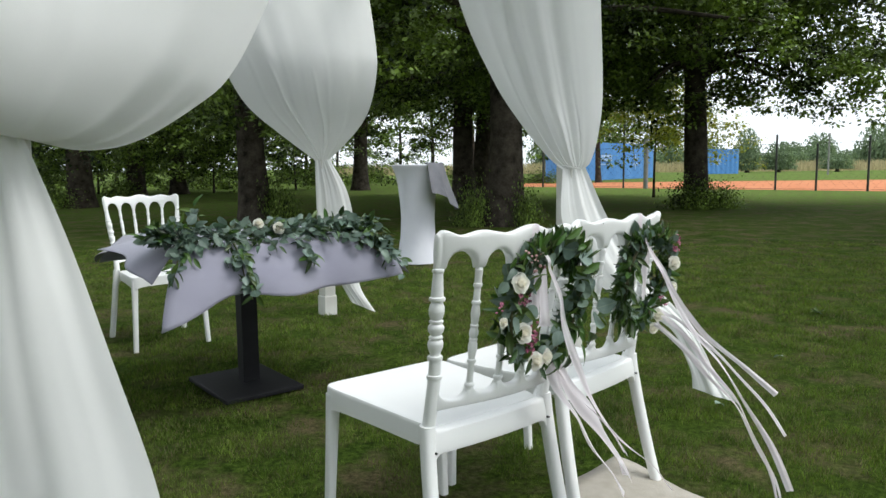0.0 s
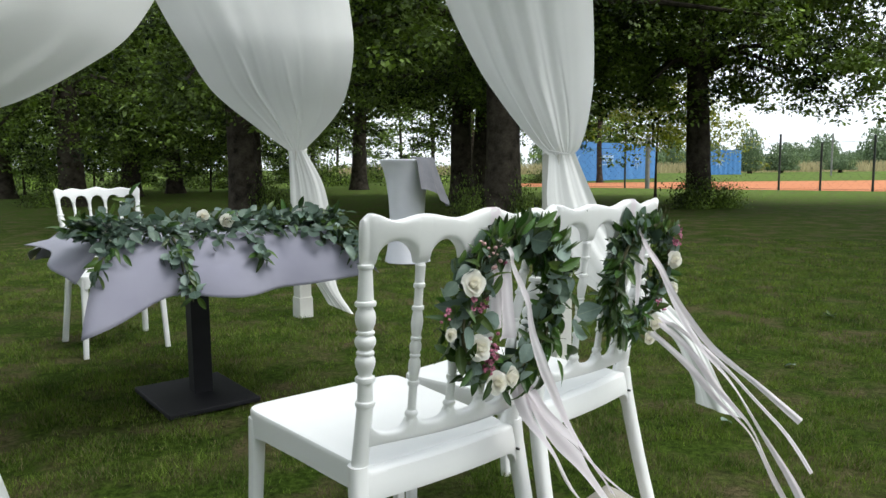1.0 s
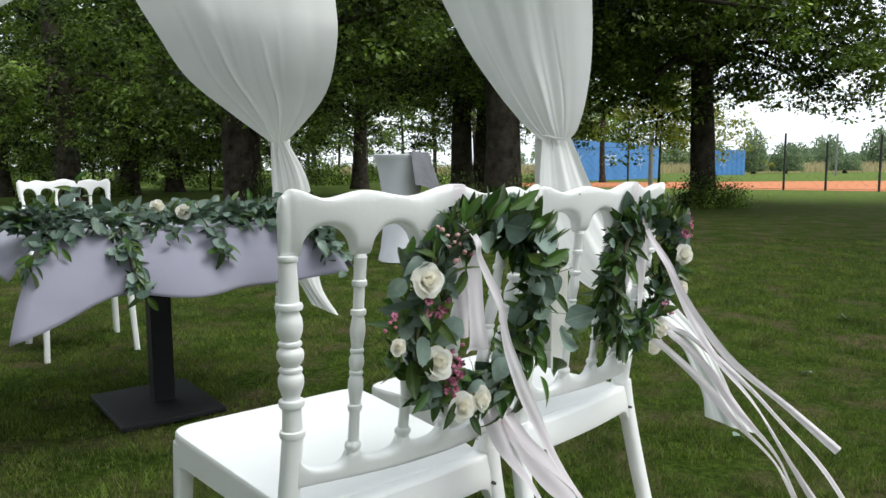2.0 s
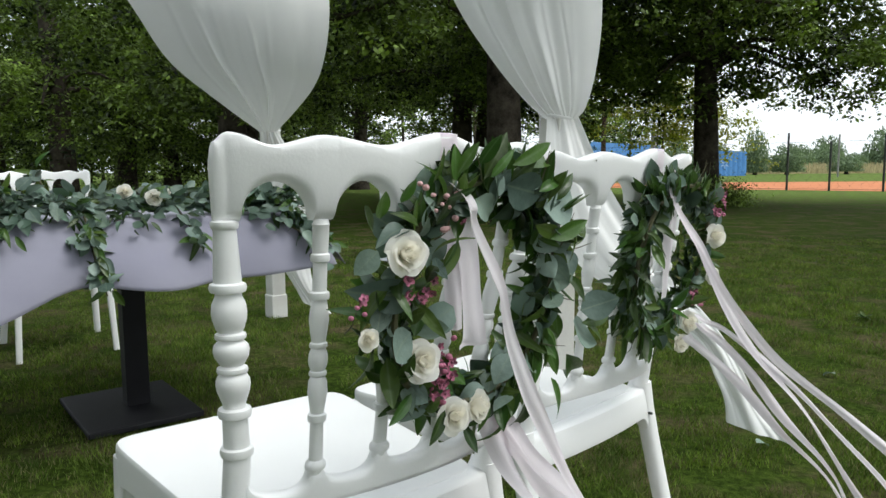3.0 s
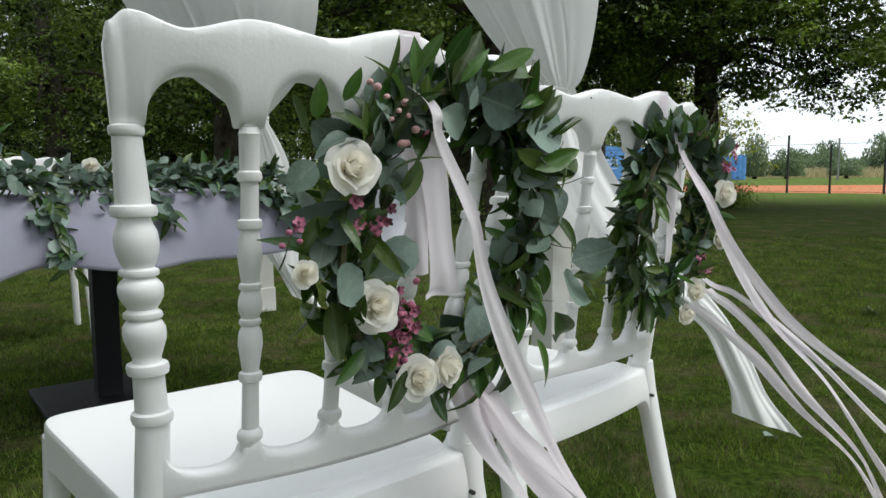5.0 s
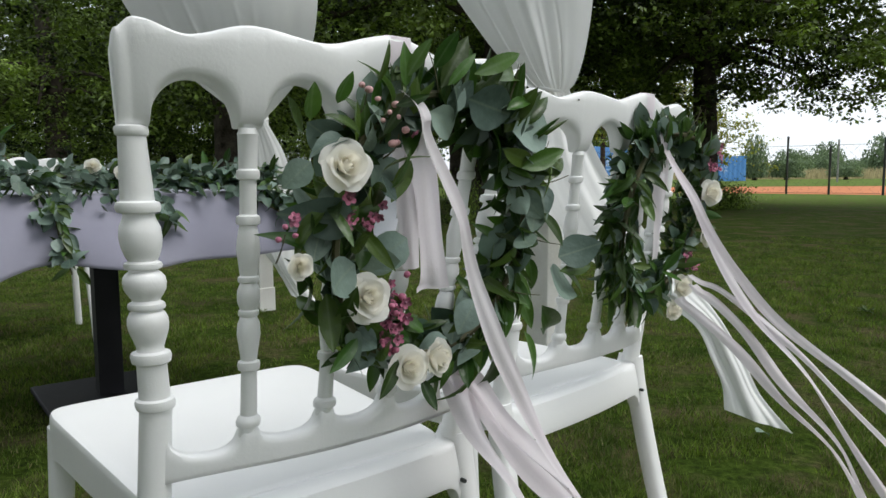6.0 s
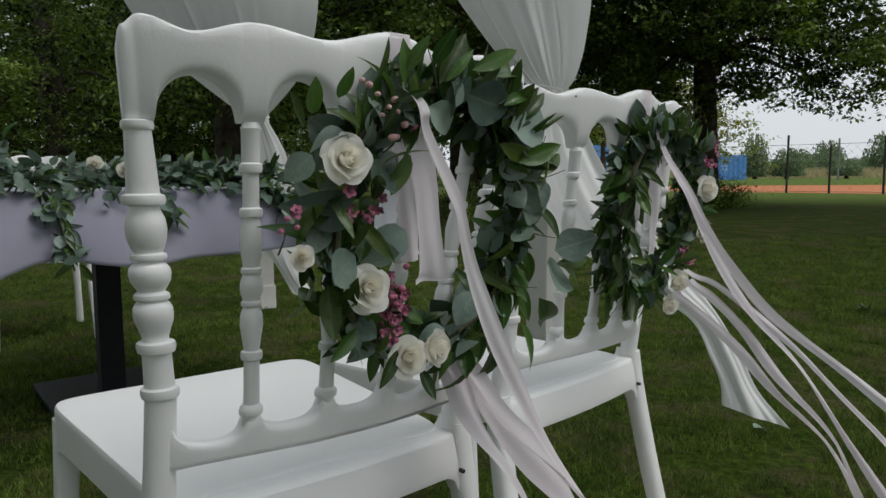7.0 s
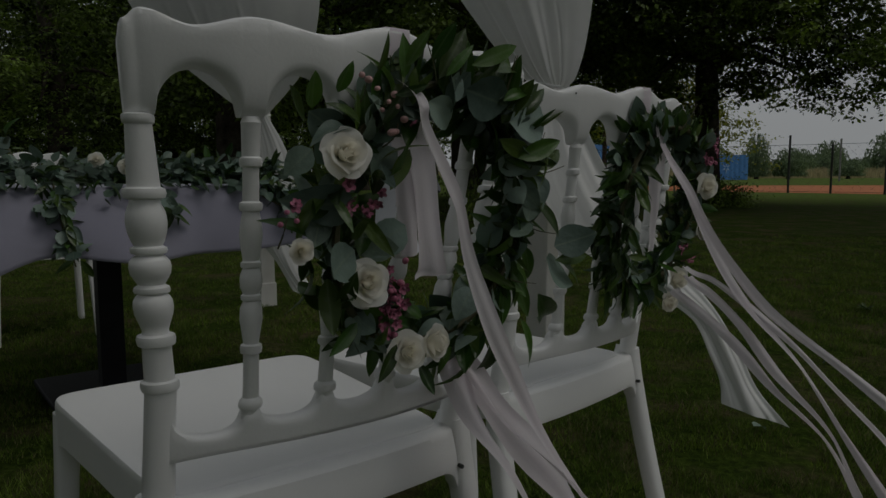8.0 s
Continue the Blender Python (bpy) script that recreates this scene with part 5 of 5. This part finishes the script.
def shrub_mesh(seed, n, leaf, cut=9.0, material=None):
    rnd = np.random.default_rng(seed)
    p = rnd.normal(size=(n, 3))
    far = np.linalg.norm(p, axis=1)[:, None]
    p = np.where(far > cut, p / far * cut * rnd.uniform(0.75, 1.0, (n, 1)), p) * (0.42, 0.42, 0.3)
    p[:, 2] = np.abs(p[:, 2] + 0.25)
    a = rnd.normal(size=(n, 3))
    a /= np.linalg.norm(a, axis=1)[:, None]
    b = np.cross(a, rnd.normal(size=(n, 3)))
    b /= np.linalg.norm(b, axis=1)[:, None]
    s = rnd.uniform(0.5, 1.2, (n, 1)) * leaf
    v = np.stack([p - a * s, p + b * s * 0.55, p + a * s, p - b * s * 0.55], 1).reshape(-1, 3)
    me = bpy.data.meshes.new("leaves")
    me.from_pydata(v.tolist(), [], np.arange(4 * n).reshape(-1, 4).tolist())
    me.materials.append(material or M_LEAF_DAPPLED)
    return me


SHRUBS = [shrub_mesh(1, 2600, 0.05), shrub_mesh(2, 2600, 0.045), shrub_mesh(4, 1400, 0.055)]


def shrub(x, y, sx, sz, k, label="low leafy shrub growing round a tree trunk"):
    t = thing("shrub", label, "shrub", pose(x, y, 0), "shrubs")
    part("stem", stem_mesh([(0, 0, -0.02), (0.03, 0.02, 0.2 * sz), (0.1, -0.04, 0.5 * sz)], 0.02, 6), M_BARK, t)
    piece("leaves", SHRUBS[k], t, Matrix.Diagonal((sx, sx, sz, 1)))


for x, y, sx, sz, k in ((6.2, 17.9, 0.72, 0.85, 0), (6.9, 18.0, 0.6, 0.7, 1), (-3.35, 14.6, 0.38, 0.95, 0), (-3.15, 14.9, 0.3, 0.6, 1), (0.55, 13.3, 0.4, 0.9, 1), (1.5, 13.1, 0.35, 0.8, 0), (-11.3, 21.2, 0.8, 0.8, 1), (-12.5, 28.0, 0.9, 0.8, 0)):
    shrub(x, y, sx, sz, k)
# dark undergrowth between the trunks
for i, (x, y, sc) in enumerate(((-16.4, 34.5, 0.42), (-13.4, 35.5, 0.4), (-10.9, 34.0, 0.44), (-18.5, 32.0, 0.4), (-21.5, 36.0, 0.5), (-7.6, 37.5, 0.3), (-14.8, 40.0, 0.5), (-4.6, 44.0, 0.3), (-24.5, 34.0, 0.45))):
    tagged(tree(x, y, 0.05, 2.2, 1.75 * sc / 0.42, 300 + i, sc, True, 3), "bushy undergrowth tree in the shade of the wood", "tree", "undergrowth trees")
for i in range(34):
    x = -47 + i * 1.65 + rnd.uniform(-1.6, 1.6)
    shrub(x, 46 + rnd.uniform(-7, 12), rnd.uniform(1.2, 2.2), rnd.uniform(0.8, 3.2) * (1 if x < -4 else 0.6), 2, "shrub at the edge of the far woods")

weed = thing("weed", "small dark broad-leaved weed in the lawn", "plant", pose(2.72, 5.31, -0.01))
for k in range(9):
    q = k * 0.7
    piece("leaf", RUSCUS[k % 3], weed, aim((0, 0, 0.01), (math.cos(q), math.sin(q), 0.4), (0, 0, 1), 0.06))
for x, y, q in ((1.235, 3.33, 0.4), (1.9, 4.1, 2.0), (-0.4, 2.2, 1.0)):
    fl = thing("fallen_leaf", "dry grey-green leaf lying on the grass", "leaf", pose(x, y, 0.012), "fallen leaves")
    piece("blade", EUCA[1], fl, aim((0, 0, 0), (math.cos(q), math.sin(q), 0.1), (0.2, 0, 1), 0.06))

# ---- tennis court and the country behind ----
bm = bmesh.new()


def fence_y(x):
    """The court's fence runs aslant."""
    return 34.9 - 0.92 * (x - 8.7)


grid(bm, [[(2.0, fence_y(2.0) + 0.2, -0.004), (24.0, fence_y(24.0) + 0.2, -0.004)], [(2.0, 47.0, -0.004), (60.0, 47.0, -0.004)]])
tagged(part("clay_court", bm, M_CLAY), "orange red clay tennis court behind a fence", "court", kind="structure")


def fence_post(x, y, h, r, material, label):
    f = thing("fence_post", label, "post", pose(x, y, 0), "fence posts")
    bm = bmesh.new()
    tube(bm, [ring((0, 0, w), r, 8) for w in (-0.05, h)])
    part("tube", bm, material, f)
    bm = bmesh.new()
    tube(bm, [ring((0, 0, w), r * q, 8) for w, q in ((h, 1.15), (h + 0.02, 1.1), (h + 0.04, 0.4))])
    part("cap", bm, material, f)


for x, h in ((5.3, 2.6), (8.75, 3.1), (11.2, 2.4), (13.9, 2.25), (15.05, 1.85), (16.4, 2.1)):
    fence_post(x, fence_y(x), h, 0.045, M_POST, "thin dark steel fence post by the court")
fence_post(9.6, fence_y(9.6), 2.45, 0.11, M_PANEL, "grey concrete lamp post by the court")
fence_post(37.5, 70, 4.0, 0.09, M_PANEL, "pale concrete pole behind the court")


def chain_link(x0, x1, y, h):
    bm = bmesh.new()
    n = int((x1 - x0) / 0.35)
    for k in range(n):
        for d in (-1, 1):
            xa = x0 + k * 0.35
            xb = xa + d * h
            r = 0.0025
            a, b = Vector((xa, y, 0.02)), Vector((min(max(xb, x0), x1), y, 0.02 + abs(min(max(xb, x0), x1) - xa)))
            if (b - a).length < 0.1:
                continue
            vs = [bm.verts.new(p) for p in (a + Vector((-r, 0, 0)), a + Vector((r, 0, 0)), b + Vector((r, 0, 0)), b + Vector((-r, 0, 0)))]
            bm.faces.new(vs)
    for z in (0.05, h):
        tube(bm, [ring((x, y, z), 0.007, 6, Vector((0, 1, 0)), Vector((0, 0, 1))) for x in (x0, x1)])
    ob = tagged(part("chain_link_mesh", bm, M_POST, smooth=False), "dark chain-link fencing along the clay court", "fence")
    ob.matrix_basis = pose(8.7, 34.95, 0, 0, 0, math.degrees(math.atan(-0.92)))


chain_link(-9, 20, 0, 1.9)


def windscreen(x0, y0, x1, y1, h, marks):
    d = Vector((x1 - x0, y1 - y0, 0))
    L = d.length
    sc = thing("windscreen", "blue windscreen banner with pale prints by the court", "banner", pose(x0, y0, 0, 0, 0, math.degrees(math.atan2(d.y, d.x))), "windscreens")
    bm = bmesh.new()
    rows = [[(L * i / 40, 0.04 * math.sin(i * 1.3), z) for i in range(41)] for z in (0.0, h * 0.5, h)]
    grid(bm, rows)
    part("sheet", bm, M_BLUE, sc)
    for k in range(int(L / 3) + 1):
        bm = bmesh.new()
        tube(bm, [ring((min(L, 3 * k), 0.1, w), 0.04, 8) for w in (-0.03, h + 0.1)])
        part("post", bm, M_POST, sc)
    for kind, x, z, s in marks:
        bm = bmesh.new()
        if kind == "bars":
            for r in range(3):
                box(bm, x - s, x + s, -0.07, -0.06, z + 0.28 * r - 0.1, z + 0.28 * r + (0.1 if r else -0.02))
        else:
            for q in range(6):
                a = math.pi * q / 3
                vs = [bm.verts.new((x + s * rr * math.sin(a + da), -0.066, z + s * rr * math.cos(a + da))) for rr, da in ((0.35, -0.4), (1.0, 0), (0.35, 0.4), (0.2, 0))]
                bm.faces.new(vs)
        part("print", bm, M_PRINT, sc, smooth=False)


windscreen(6.85, 48, 18.63, 63.6, 2.85, [("bars", 9.5, 1.25, 1.0), ("star", 15.24, 1.4, 0.8), ("star", 4.1, 1.5, 0.8)])
windscreen(30.0, 84, 35.4, 86, 2.9, [("star", 2.5, 1.4, 0.7)])


def reeds(n, seed):
    rnd = np.random.default_rng(seed)
    x, y = rnd.uniform(-20, 130, n), rnd.uniform(108, 140, n)
    h, w, l = rnd.uniform(0.9, 2.0, n), rnd.uniform(0.04, 0.12, n), rnd.normal(0, 0.25, n)
    v = np.stack([np.stack([x - w, y, 0 * x - 0.05], 1), np.stack([x + w, y, 0 * x - 0.05], 1), np.stack([x + l, y, h], 1)], 1).reshape(-1, 3)
    tagged(part("dry_reeds", (v.tolist(), [], np.arange(3 * n).reshape(-1, 3).tolist()), M_STRAW, smooth=False), "tall dry yellow grass in the field", "reeds", kind="stuff")


reeds(14000, 4)
for x, y, cz, sc in ((10.5, 62, 5.5, 0.8), (15, 84, 6.5, 0.95), (20, 92, 6.0, 0.9), (25.5, 88, 5.5, 0.8)):
    tree(x, y, 0.2, 9, cz, 60 + int(x), sc, True, 3)


FIELD_CROWN = shrub_mesh(6, 3400, 0.06, 2.3, M_HAZY_LEAF)


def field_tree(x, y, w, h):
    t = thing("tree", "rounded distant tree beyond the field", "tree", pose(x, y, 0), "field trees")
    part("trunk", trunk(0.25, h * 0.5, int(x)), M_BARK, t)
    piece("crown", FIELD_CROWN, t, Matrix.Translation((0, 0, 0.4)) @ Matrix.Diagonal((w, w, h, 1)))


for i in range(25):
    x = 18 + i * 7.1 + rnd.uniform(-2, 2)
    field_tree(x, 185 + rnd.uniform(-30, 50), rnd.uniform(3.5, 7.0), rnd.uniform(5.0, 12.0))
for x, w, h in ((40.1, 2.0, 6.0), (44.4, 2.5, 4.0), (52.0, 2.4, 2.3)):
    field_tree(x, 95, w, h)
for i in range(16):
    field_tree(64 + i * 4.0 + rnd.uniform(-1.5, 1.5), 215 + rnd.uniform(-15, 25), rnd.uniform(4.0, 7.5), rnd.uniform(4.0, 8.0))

# ---- grass last ----
grass(800000, 6, M_BLADE, "grass", "short green lawn grass, thin and patchy", 1.0)
grass(240000, 16, M_DRYBLADE, "dry_grass", "withered straw-coloured blades among the lawn", 0.85)
